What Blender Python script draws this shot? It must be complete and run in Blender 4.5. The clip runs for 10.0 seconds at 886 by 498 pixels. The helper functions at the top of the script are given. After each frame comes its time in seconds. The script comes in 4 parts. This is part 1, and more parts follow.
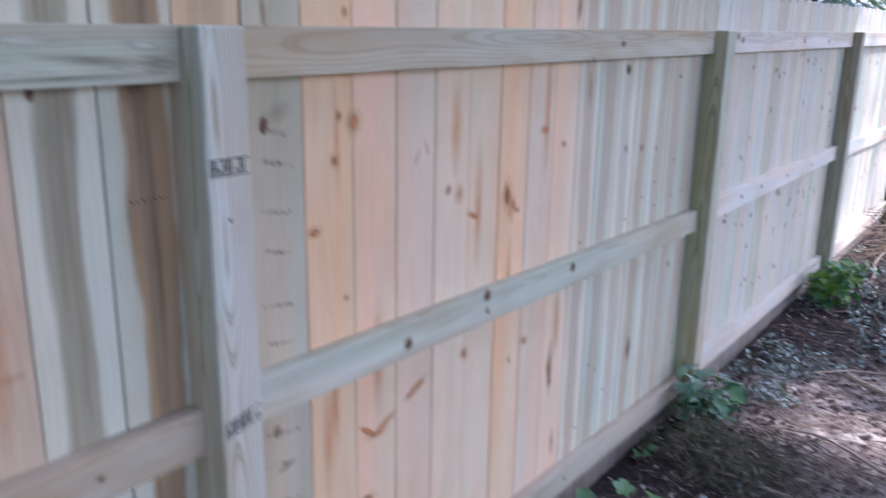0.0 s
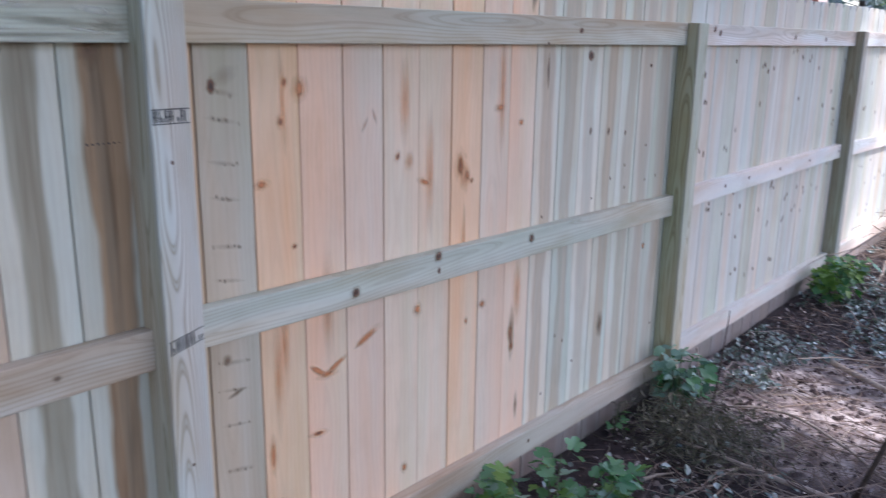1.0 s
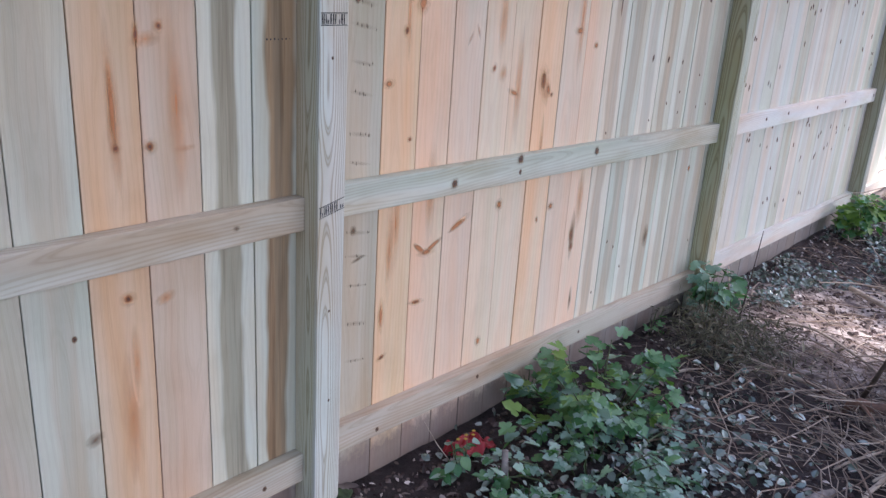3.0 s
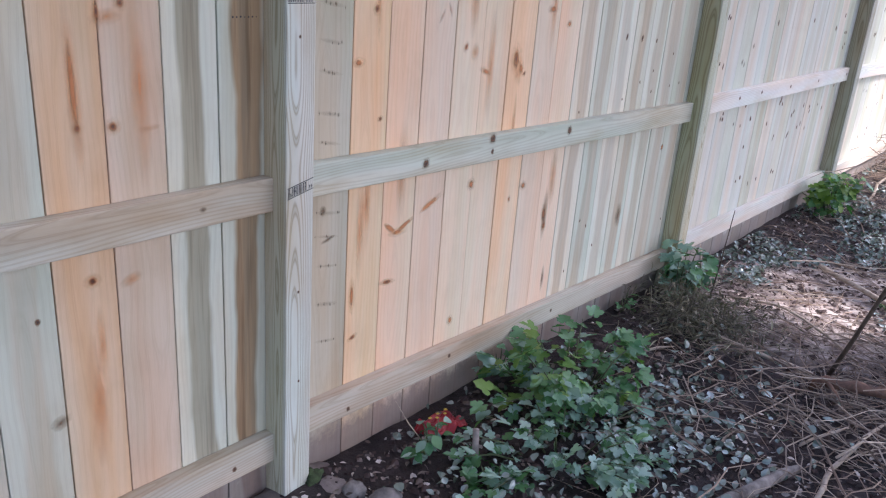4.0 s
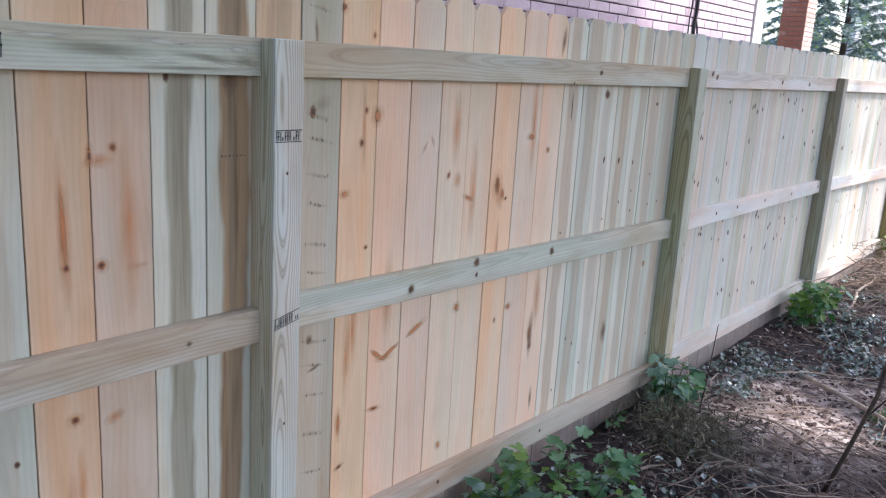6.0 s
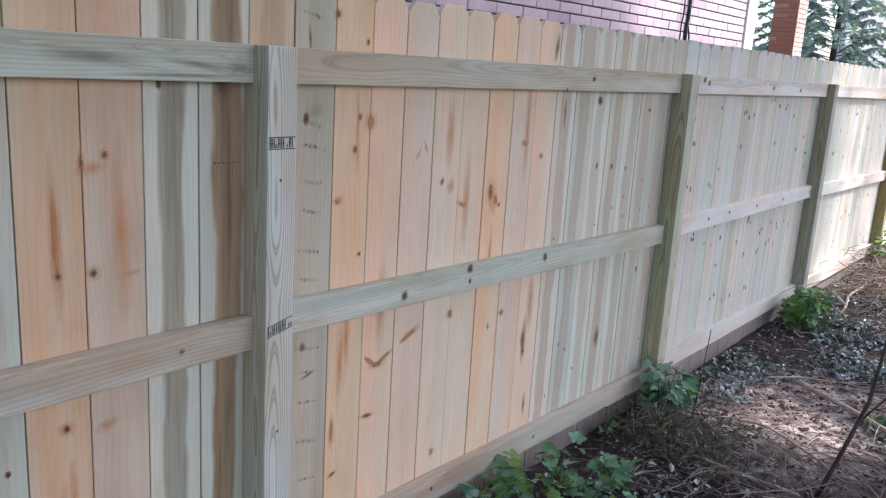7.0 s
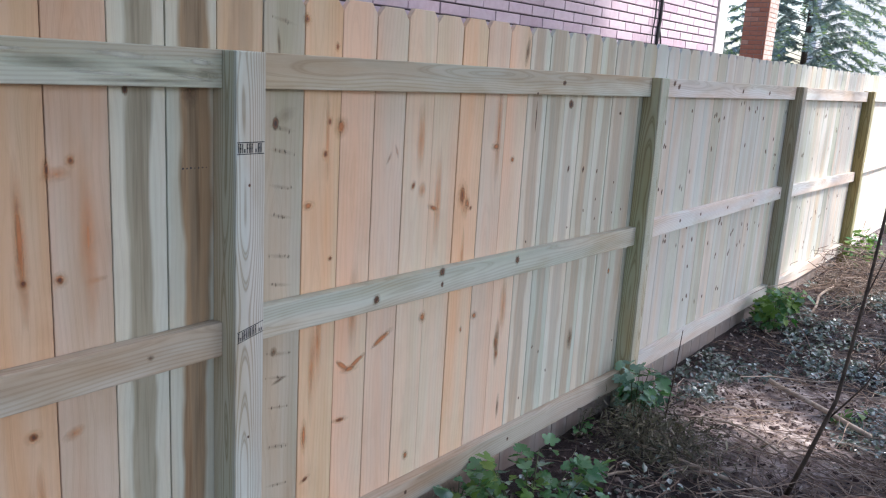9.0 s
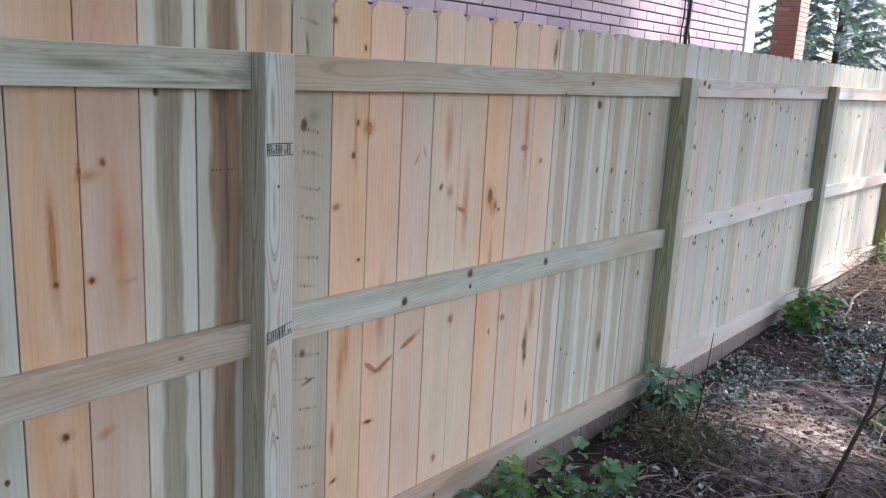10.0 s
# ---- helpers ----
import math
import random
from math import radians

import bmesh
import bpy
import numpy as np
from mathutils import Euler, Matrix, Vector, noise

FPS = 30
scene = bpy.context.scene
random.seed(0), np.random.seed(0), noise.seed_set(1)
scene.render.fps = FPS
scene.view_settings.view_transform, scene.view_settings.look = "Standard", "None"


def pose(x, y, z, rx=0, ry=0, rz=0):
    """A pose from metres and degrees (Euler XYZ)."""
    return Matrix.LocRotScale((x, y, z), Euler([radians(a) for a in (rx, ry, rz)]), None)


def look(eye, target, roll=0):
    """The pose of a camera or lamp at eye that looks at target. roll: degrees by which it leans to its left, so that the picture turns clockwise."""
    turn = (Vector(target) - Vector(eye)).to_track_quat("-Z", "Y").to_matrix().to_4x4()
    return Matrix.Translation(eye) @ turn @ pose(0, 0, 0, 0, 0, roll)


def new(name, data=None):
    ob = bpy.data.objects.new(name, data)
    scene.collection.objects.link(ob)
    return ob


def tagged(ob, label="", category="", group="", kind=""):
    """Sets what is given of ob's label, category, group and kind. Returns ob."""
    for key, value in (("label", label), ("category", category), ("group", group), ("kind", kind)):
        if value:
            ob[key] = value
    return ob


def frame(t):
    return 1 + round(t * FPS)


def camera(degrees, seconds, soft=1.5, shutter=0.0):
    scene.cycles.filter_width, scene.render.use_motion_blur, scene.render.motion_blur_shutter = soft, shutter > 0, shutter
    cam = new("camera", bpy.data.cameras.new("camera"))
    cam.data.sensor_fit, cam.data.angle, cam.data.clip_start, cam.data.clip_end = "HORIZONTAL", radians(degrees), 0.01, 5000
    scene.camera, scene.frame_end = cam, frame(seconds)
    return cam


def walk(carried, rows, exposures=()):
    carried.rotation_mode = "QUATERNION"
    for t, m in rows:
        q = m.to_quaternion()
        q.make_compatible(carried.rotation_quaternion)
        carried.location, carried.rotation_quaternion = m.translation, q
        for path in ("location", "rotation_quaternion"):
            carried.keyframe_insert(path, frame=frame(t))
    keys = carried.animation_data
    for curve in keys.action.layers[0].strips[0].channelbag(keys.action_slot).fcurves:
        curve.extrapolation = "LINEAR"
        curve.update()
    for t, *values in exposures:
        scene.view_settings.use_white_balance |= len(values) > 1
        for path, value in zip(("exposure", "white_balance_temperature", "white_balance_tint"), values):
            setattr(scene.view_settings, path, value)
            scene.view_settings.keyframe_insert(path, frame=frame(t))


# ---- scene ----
cam = camera(56.9, 10.0, soft=1.15, shutter=0.5)
PATH = [
    (0, (1.184, -0.858, 1.606), (0.022, 0.681, 1.074), 1.0),
    (0.5, (1.456, -0.845, 1.540), (0.338, 0.707, 0.956), 3.6),
    (1, (1.537, -0.871, 1.526), (0.277, 0.599, 1.025), 0.8),
    (1.5, (1.606, -1.048, 1.553), (0.286, 0.375, 1.074), 0.6),
    (2, (1.591, -1.241, 1.583), (0.366, 0.243, 1.035), 1.8),
    (2.5, (1.617, -1.294, 1.521), (0.338, 0.138, 0.96), 3.5),
    (3, (1.626, -1.305, 1.508), (0.377, 0.112, 0.851), 3.7),
    (4.5, (1.638, -1.275, 1.528), (0.451, 0.169, 0.815), 4.4),
    (5, (1.637, -1.278, 1.528), (0.428, 0.171, 0.864), 4.1),
    (5.5, (1.642, -1.289, 1.561), (0.395, 0.197, 1.075), 3.7),
    (7, (1.635, -1.288, 1.582), (0.416, 0.234, 1.138), 3.5),
    (7.5, (1.645, -1.291, 1.581), (0.424, 0.227, 1.131), 3.6),
    (8, (1.647, -1.284, 1.585), (0.416, 0.229, 1.142), 3.2),
    (8.5, (1.651, -1.283, 1.6), (0.432, 0.243, 1.168), 3.2),
    (9, (1.656, -1.282, 1.586), (0.477, 0.275, 1.153), 3.4),
    (9.5, (1.656, -1.284, 1.574), (0.441, 0.249, 1.159), 2.7),
    (10, (1.646, -1.279, 1.577), (0.416, 0.239, 1.149), 2.9),
]
EXPOSURES = [(0.0, 1.56, 5480, 20), (1.0, 1.5, 5580, 19), (2.5, 1.64, 5860, 19), (3.2, 1.75, 5940, 19), (5.0, 1.76, 5960, 18), (5.6, 1.66, 5940, 16), (7.0, 1.48, 6000, 15), (10.0, 1.41, 6080, 14)]
walk(cam, [(t, look(eye, target, roll)) for t, eye, target, roll in PATH], EXPOSURES)

# ---- world, sun, exposure ----
world = bpy.data.worlds.new("world")
scene.world = world
world.use_nodes = True
wn = world.node_tree
sky = wn.nodes.new("ShaderNodeTexSky")
sky.sky_type, sky.sun_disc = "NISHITA", False
SUN_EL, SUN_AZ = radians(50), radians(35)      # azimuth from +x towards +y
sky.sun_elevation, sky.sun_rotation = SUN_EL, math.pi / 2 - SUN_AZ
sky.air_density, sky.dust_density, sky.ozone_density = 1.0, 2.5, 0.6
wn.nodes["Background"].inputs[1].default_value = 0.15
wn.links.new(sky.outputs[0], wn.nodes["Background"].inputs[0])
sun = new("sun", bpy.data.lights.new("sun", "SUN"))
sun.data.energy, sun.data.angle, sun.data.color = 3.0, radians(2.0), (1.0, 0.95, 0.86)
to_sun = Vector((math.cos(SUN_EL) * math.cos(SUN_AZ), math.cos(SUN_EL) * math.sin(SUN_AZ), math.sin(SUN_EL)))
sun.matrix_world = look(to_sun * 30, (0, 0, 0))


# ---- materials ----
class Mat:
    """A node material and short ways to add nodes to it."""

    def __init__(self, name, rough=0.7):
        self.mat = bpy.data.materials.new(name)
        self.mat.use_nodes = True
        self.t = self.mat.node_tree
        self.b = self.t.nodes["Principled BSDF"]
        self.b.inputs["Roughness"].default_value = rough

    def n(self, kind, **props):
        node = self.t.nodes.new("ShaderNode" + kind)
        for key, value in props.items():
            if key == "operation":
                node.operation = value
            elif key == "blend_type":
                node.blend_type = value
            elif key == "data_type":
                node.data_type = value
            elif key == "wave_type":
                node.wave_type = value
            elif key == "rings_direction":
                node.rings_direction = value
            elif key == "feature":
                node.feature = value
        return node

    def link(self, a, b):
        self.t.links.new(a, b)

    def val(self, sock, v):
        if isinstance(v, bpy.types.NodeSocket):
            self.link(v, sock)
        else:
            sock.default_value = v

    def math(self, op, a, b=0.0, c=0.0):
        m = self.n("Math", operation=op)
        for s, v in zip(m.inputs, (a, b, c)):
            self.val(s, v)
        return m.outputs[0]

    def vmath(self, op, a, b=(0, 0, 0)):
        m = self.n("VectorMath", operation=op)
        self.val(m.inputs[0], a)
        self.val(m.inputs[1], b)
        return m.outputs[0]

    def mix(self, f, a, b, blend="MIX"):
        m = self.n("Mix", data_type="RGBA", blend_type=blend)
        self.val(m.inputs[0], f)
        for s, v in ((m.inputs[6], a), (m.inputs[7], b)):
            self.val(s, (*v, 1) if isinstance(v, tuple) and len(v) == 3 else v)
        return m.outputs[2]

    def noise(self, vec, scale, detail=3.0, rough=0.55, distort=0.0):
        m = self.n("TexNoise")
        self.val(m.inputs["Vector"], vec)
        m.inputs["Scale"].default_value, m.inputs["Detail"].default_value = scale, detail
        m.inputs["Roughness"].default_value, m.inputs["Distortion"].default_value = rough, distort
        return m.outputs[0]

    def ramp(self, f, *stops):
        m = self.n("ValToRGB")
        e = m.color_ramp.elements
        while len(e) < len(stops):
            e.new(0.5)
        for el, (p, c) in zip(e, stops):
            el.position, el.color = p, (c, c, c, 1) if isinstance(c, (int, float)) else (*c, 1)
        self.val(m.inputs[0], f)
        return m.outputs[0]

    def bump(self, h, strength, dist):
        m = self.n("Bump")
        m.inputs["Strength"].default_value, m.inputs["Distance"].default_value = strength, dist
        self.val(m.inputs["Height"], h)
        self.link(m.outputs[0], self.b.inputs["Normal"])

    def color(self, c):
        self.val(self.b.inputs["Base Color"], (*c, 1) if isinstance(c, tuple) else c)

    def coords(self):
        return self.n("TexCoord").outputs["Object"]


def wood(name, along, ring, grain, pith=0.022, wander=0.11, climb=1.3, rough=0.72, side_shade=None, blot=0.7, shaded_foot=False, lively=0.24):
    """Sawn softwood. along: the axis of the grain. The object's colour is the board's tone; its alpha says how strong the brown heart band is."""
    m = Mat(name, rough)
    info = m.n("ObjectInfo")
    rnd = info.outputs["Random"]
    p = m.coords()
    if along == "Y":
        sw = m.n("SeparateXYZ")
        m.link(p, sw.inputs[0])
        cb = m.n("CombineXYZ")
        m.link(sw.outputs[0], cb.inputs[0])
        m.link(sw.outputs[2], cb.inputs[1])
        m.link(sw.outputs[1], cb.inputs[2])
        p = cb.outputs[0]
    off = m.n("CombineXYZ")
    m.link(m.math("MULTIPLY", rnd, 37.0), off.inputs[0])
    m.link(m.math("MULTIPLY", rnd, 91.0), off.inputs[1])
    m.link(m.math("MULTIPLY", rnd, 53.0), off.inputs[2])
    shifted = m.vmath("ADD", p, off.outputs[0])
    long_ = m.vmath("MULTIPLY", shifted, (1, 1, 0.06))
    longer = m.vmath("MULTIPLY", shifted, (1, 1, 0.22))
    # rings round a pith that wanders along the board
    wob = m.noise(m.vmath("MULTIPLY", shifted, (3.0, 3.0, climb)), 1.0, 2)
    sep = m.n("SeparateXYZ")
    m.link(p, sep.inputs[0])
    wob_y = m.noise(m.vmath("MULTIPLY", m.vmath("ADD", shifted, (7.3, 2.1, 5.7)), (3.0, 3.0, climb)), 1.0, 2)
    sy = m.math("ADD", m.math("ADD", sep.outputs[1], m.math("MULTIPLY", m.math("SUBTRACT", rnd, 0.5), 0.05)), m.math("MULTIPLY", m.math("SUBTRACT", wob_y, 0.5), wander * 0.8))
    sx = m.math("ADD", sep.outputs[0], m.math("ADD", pith, m.math("MULTIPLY", m.math("SUBTRACT", wob, 0.5), wander)))
    rad = m.math("SQRT", m.math("ADD", m.math("MULTIPLY", sx, sx), m.math("MULTIPLY", sy, sy)))
    rings = m.math("SINE", m.math("MULTIPLY", rad, 2 * math.pi / ring))
    rings = m.ramp(m.math("MULTIPLY_ADD", rings, 0.5, 0.5), (0.0, 0.0), (0.62, 0.12), (0.92, 1.0), (1.0, 0.55))
    fine = m.noise(long_, 260, 3, 0.7)
    streak = m.noise(long_, 15, 3, 0.5)
    blotch = m.noise(longer, 9, 3, 0.6)
    tone = info.outputs["Color"]
    dark = m.mix(1.0, tone, (0.86, 0.68, 0.50), "MULTIPLY")
    pale = m.mix(0.5, tone, (0.80, 0.82, 0.74))
    c = m.mix(m.ramp(streak, (0.35, 0.0), (0.70, lively)), tone, pale)
    c = m.mix(m.ramp(blotch, (0.44, 0.0), (0.74, blot)), c, dark)
    broad = m.noise(m.vmath("MULTIPLY", shifted, (1, 1, 0.12)), 7, 2, 0.5)
    c = m.mix(m.ramp(broad, (0.30, 0.35), (0.55, 1.0)), m.mix(1.0, c, (1.12, 0.89, 0.72), "MULTIPLY"), m.mix(m.ramp(broad, (0.50, 0.0), (0.72, 0.7)), c, m.mix(1.0, c, (0.90, 0.98, 0.90), "MULTIPLY")))
    # heart band, of the board's own width
    edge = m.math("ADD", m.math("MULTIPLY", m.math("SUBTRACT", m.noise(m.vmath("MULTIPLY", shifted, (4, 4, 1.6)), 1.0, 3), 0.5), 0.10), m.math("MULTIPLY", m.math("SUBTRACT", rnd, 0.5), 0.03))
    away = m.math("ABSOLUTE", m.math("ADD", sep.outputs[1], edge))
    band = m.math("MULTIPLY", m.ramp(m.math("MULTIPLY", away, 10.0), (0.28, 1.0), (0.40, 0.0)), info.outputs["Alpha"])
    heart = m.mix(m.ramp(m.noise(long_, 40, 2), (0.35, 0.0), (0.7, 1.0)), (0.32, 0.24, 0.16), (0.44, 0.29, 0.18))
    olive = m.ramp(info.outputs["Alpha"], (0.74, 0.0), (0.76, 0.85), (0.84, 0.85), (0.86, 0.0))
    heart = m.mix(olive, heart, (0.285, 0.262, 0.185))
    heart = m.mix(m.ramp(info.outputs["Alpha"], (0.88, 0.0), (0.92, 1.0)), heart, m.mix(m.ramp(m.noise(long_, 30, 3), (0.38, 0.0), (0.62, 1.0)), (0.25, 0.18, 0.11), (0.38, 0.245, 0.135)))
    heart = m.mix(m.math("MULTIPLY", m.ramp(info.outputs["Alpha"], (0.72, 0.15), (0.78, 1.0)), m.ramp(m.noise(m.vmath("MULTIPLY", shifted, (1, 1, 0.035)), 45, 3, 0.6), (0.52, 0.0), (0.68, 0.9))), heart, m.mix(1.0, heart, (0.52, 0.44, 0.36), "MULTIPLY"))
    c = m.mix(band, c, heart)
    if side_shade is not None:
        # sides browner and darker than the front face, shade painted into the wood
        deep = m.math("ADD", sep.outputs[0], m.math("MULTIPLY", m.math("SUBTRACT", streak, 0.5), 0.012))
        c = m.mix(m.ramp(m.math("MULTIPLY", deep, 10.0), (side_shade * 10 - 0.12, 0.75), (side_shade * 10, 0.0)), c, m.mix(1.0, c, (0.94, 0.86, 0.64), "MULTIPLY"))
    c = m.mix(m.math("MULTIPLY", rings, grain), c, m.mix(1.0, c, (0.50, 0.42, 0.32), "MULTIPLY"))
    c = m.mix(m.math("MULTIPLY", m.ramp(fine, (0.35, 1.0), (0.55, 0.0)), 0.09), c, m.mix(1.0, c, (0.62, 0.55, 0.48), "MULTIPLY"))
    # faint grime in large cloudy patches
    cloud = m.noise(shifted, 5.0, 4, 0.65)
    c = m.mix(m.math("MULTIPLY", m.ramp(cloud, (0.5, 0.0), (0.75, 1.0)), 0.25), c, m.mix(1.0, c, (0.70, 0.68, 0.62), "MULTIPLY"))
    if shaded_foot:
        # shade under the low rail plus soil splash, painted on; patchy, ragged upper edge
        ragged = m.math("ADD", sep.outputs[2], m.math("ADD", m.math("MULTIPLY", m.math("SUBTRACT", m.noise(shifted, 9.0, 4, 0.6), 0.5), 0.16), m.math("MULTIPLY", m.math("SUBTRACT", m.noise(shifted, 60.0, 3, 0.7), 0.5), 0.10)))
        foot_shade = m.ramp(m.math("MULTIPLY", ragged, 3.0), (0.36, 0.80), (0.66, 0.0))
        c = m.mix(foot_shade, c, m.mix(m.noise(shifted, 22, 3, 0.6), (0.15, 0.105, 0.095), (0.24, 0.18, 0.165)))
    m.color(c)
    h = m.math("ADD", m.math("MULTIPLY", fine, 0.6), m.math("MULTIPLY", rings, 0.5))
    m.bump(h, 0.35, 0.0012)
    m.val(m.b.inputs["Roughness"], m.math("MULTIPLY_ADD", streak, 0.2, rough - 0.1))
    m.b.inputs["Specular IOR Level"].default_value = 0.35
    return m.mat


PICKET = wood("picket_wood", "Z", 0.0135, 0.10, blot=0.30, shaded_foot=True, lively=0.5)
RAIL = wood("rail_wood", "Y", 0.0085, 0.34, -0.012, 0.12, 0.9, lively=0.7)
POST = wood("post_wood", "Z", 0.0044, 0.74, -0.050, 0.060, 1.2, side_shade=0.086)


def knot_mat(name, core, ring, soft, most=1.0):
    """A knot: dark core, reddish ring, fading into the board."""
    m = Mat(name, 0.6)
    p = m.coords()
    info = m.n("ObjectInfo")
    wob = m.noise(m.vmath("ADD", p, info.outputs["Location"]), 2.2, 2)
    r = m.n("VectorMath", operation="LENGTH")
    m.link(m.vmath("MULTIPLY", p, (0, 1, 1)), r.inputs[0])
    rr = m.math("ADD", r.outputs["Value"], m.math("MULTIPLY", m.math("SUBTRACT", wob, 0.5), 0.55))
    m.color(m.mix(m.ramp(rr, (0.28, 0.0), (0.55, 1.0)), core, ring))
    m.link(m.ramp(rr, (max(soft, 0.0), most), (0.88, 0.0)), m.b.inputs["Alpha"])
    return m.mat


KNOT_DARK = knot_mat("knot_dark", (0.040, 0.020, 0.014), (0.27, 0.125, 0.06), 0.34)
KNOT_RED = knot_mat("knot_red", (0.42, 0.155, 0.055), (0.62, 0.30, 0.13), 0.15)
KNOT_AMBER = knot_mat("knot_amber", (0.075, 0.026, 0.014), (0.50, 0.20, 0.075), 0.25)
STAIN = knot_mat("resin_stain", (0.72, 0.29, 0.095), (0.74, 0.42, 0.20), 0.0, 0.48)
OLIVE_GRAIN = knot_mat("olive_grain", (0.24, 0.23, 0.165), (0.30, 0.29, 0.22), 0.0, 0.65)
PALE_GRAIN = knot_mat("pale_grain", (0.62, 0.62, 0.53), (0.58, 0.58, 0.50), 0.0, 0.75)
SMUDGE = knot_mat("grey_smudge", (0.25, 0.19, 0.13), (0.30, 0.235, 0.165), 0.0, 0.25)
BROWN_STAIN = knot_mat("brown_stain", (0.22, 0.13, 0.075), (0.32, 0.20, 0.11), 0.0, 0.75)


def plain(name, color, rough=0.7, var=0.25, scale=20.0, bump=0.3, dist=0.002, second=None):
    m = Mat(name, rough)
    p = m.coords()
    info = m.n("ObjectInfo")
    off = m.n("CombineXYZ")
    m.link(m.math("MULTIPLY", info.outputs["Random"], 40.0), off.inputs[0])
    p = m.vmath("ADD", p, off.outputs[0])
    a = m.noise(p, scale, 4, 0.6)
    b = m.noise(p, scale * 7, 3, 0.6)
    lo = second or tuple(v * (1 - 2 * var) for v in color)
    c = m.mix(m.ramp(a, (0.33, 0.0), (0.67, 1.0)), lo, color)
    c = m.mix(m.math("MULTIPLY", b, var), c, m.mix(1.0, c, (0.5, 0.5, 0.5), "MULTIPLY"))
    m.color(c)
    m.bump(m.math("ADD", a, m.math("MULTIPLY", b, 0.5)), bump, dist)
    return m.mat


def islands(name, cols, rough=0.5, spec=0.5, transmit=0.0):
    """Pieces of a joined mesh, each of its own shade among the colours given."""
    m = Mat(name, rough)
    r = m.n("NewGeometry").outputs["Random Per Island"]
    stops = [(i / max(1, len(cols) - 1), c) for i, c in enumerate(cols)]
    c = m.ramp(r, *stops)
    p = m.coords()
    c = m.mix(m.math("MULTIPLY", m.noise(p, 60, 3), 0.5), c, m.mix(1.0, c, (0.55, 0.55, 0.5), "MULTIPLY"))
    m.color(c)
    m.b.inputs["Specular IOR Level"].default_value = spec
    if transmit:
        tr = m.n("BsdfTranslucent")
        m.link(m.mix(1.0, c, (0.9, 1.0, 0.5), "MULTIPLY"), tr.inputs[0])
        ms = m.n("MixShader")
        ms.inputs[0].default_value = transmit
        m.link(m.b.outputs[0], ms.inputs[1])
        m.link(tr.outputs[0], ms.inputs[2])
        m.link(ms.outputs[0], m.t.nodes["Material Output"].inputs[0])
    return m.mat


def leaf_mat(name, a, b, rough=0.38, transmit=0.25):
    """A plant's single leaves: shade by the leaf, paler veins and blotches."""
    m = Mat(name, rough)
    info = m.n("ObjectInfo")
    c = m.mix(info.outputs["Random"], a, b)
    p = m.coords()
    sep = m.n("SeparateXYZ")
    m.link(p, sep.inputs[0])
    vein = m.math("ABSOLUTE", m.math("SINE", m.math("MULTIPLY_ADD", m.math("ABSOLUTE", sep.outputs[1]), -160.0, m.math("MULTIPLY", sep.outputs[0], 110.0))))
    c = m.mix(m.ramp(vein, (0.0, 0.35), (0.18, 0.0)), c, m.mix(0.5, c, (0.45, 0.55, 0.30)))
    c = m.mix(m.math("MULTIPLY", m.noise(p, 40, 3), 0.5), c, m.mix(1.0, c, (0.5, 0.55, 0.5), "MULTIPLY"))
    m.color(c)
    m.bump(vein, 0.25, 0.001)
    tr = m.n("BsdfTranslucent")
    m.link(m.mix(1.0, c, (1.0, 1.3, 0.5), "MULTIPLY"), tr.inputs[0])
    ms = m.n("MixShader")
    ms.inputs[0].default_value = transmit
    m.link(m.b.outputs[0], ms.inputs[1])
    m.link(tr.outputs[0], ms.inputs[2])
    m.link(ms.outputs[0], m.t.nodes["Material Output"].inputs[0])
    return m.mat


def soil_mat():
    m = Mat("soil", 0.72)
    m.b.inputs["Specular IOR Level"].default_value = 0.35
    p = m.coords()
    big = m.noise(p, 1.6, 4, 0.6)
    mid = m.noise(p, 14, 5, 0.65)
    fine = m.noise(p, 120, 4, 0.7)
    # one bare, paler patch in the damp dark soil, sunlight partly put into its colour
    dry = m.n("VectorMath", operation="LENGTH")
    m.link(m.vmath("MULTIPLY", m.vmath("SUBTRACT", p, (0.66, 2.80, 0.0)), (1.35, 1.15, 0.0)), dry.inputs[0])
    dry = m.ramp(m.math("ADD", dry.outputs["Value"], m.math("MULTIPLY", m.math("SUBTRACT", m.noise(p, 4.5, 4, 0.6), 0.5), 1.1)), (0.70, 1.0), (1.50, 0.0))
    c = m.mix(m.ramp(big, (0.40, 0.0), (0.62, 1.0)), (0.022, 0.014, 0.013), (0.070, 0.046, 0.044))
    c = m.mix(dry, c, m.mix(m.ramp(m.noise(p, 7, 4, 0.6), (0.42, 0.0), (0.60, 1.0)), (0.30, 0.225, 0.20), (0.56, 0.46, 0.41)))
    c = m.mix(m.ramp(mid, (0.36, 0.0), (0.58, 1.0)), m.mix(1.0, c, (0.46, 0.42, 0.42), "MULTIPLY"), c)
    c = m.mix(m.ramp(fine, (0.62, 0.0), (0.75, 0.4)), c, (0.20, 0.155, 0.14))
    m.color(c)
    m.bump(m.math("ADD", m.math("MULTIPLY", mid, 1.0), m.math("MULTIPLY", fine, 0.35)), 1.0, 0.035)
    return m.mat


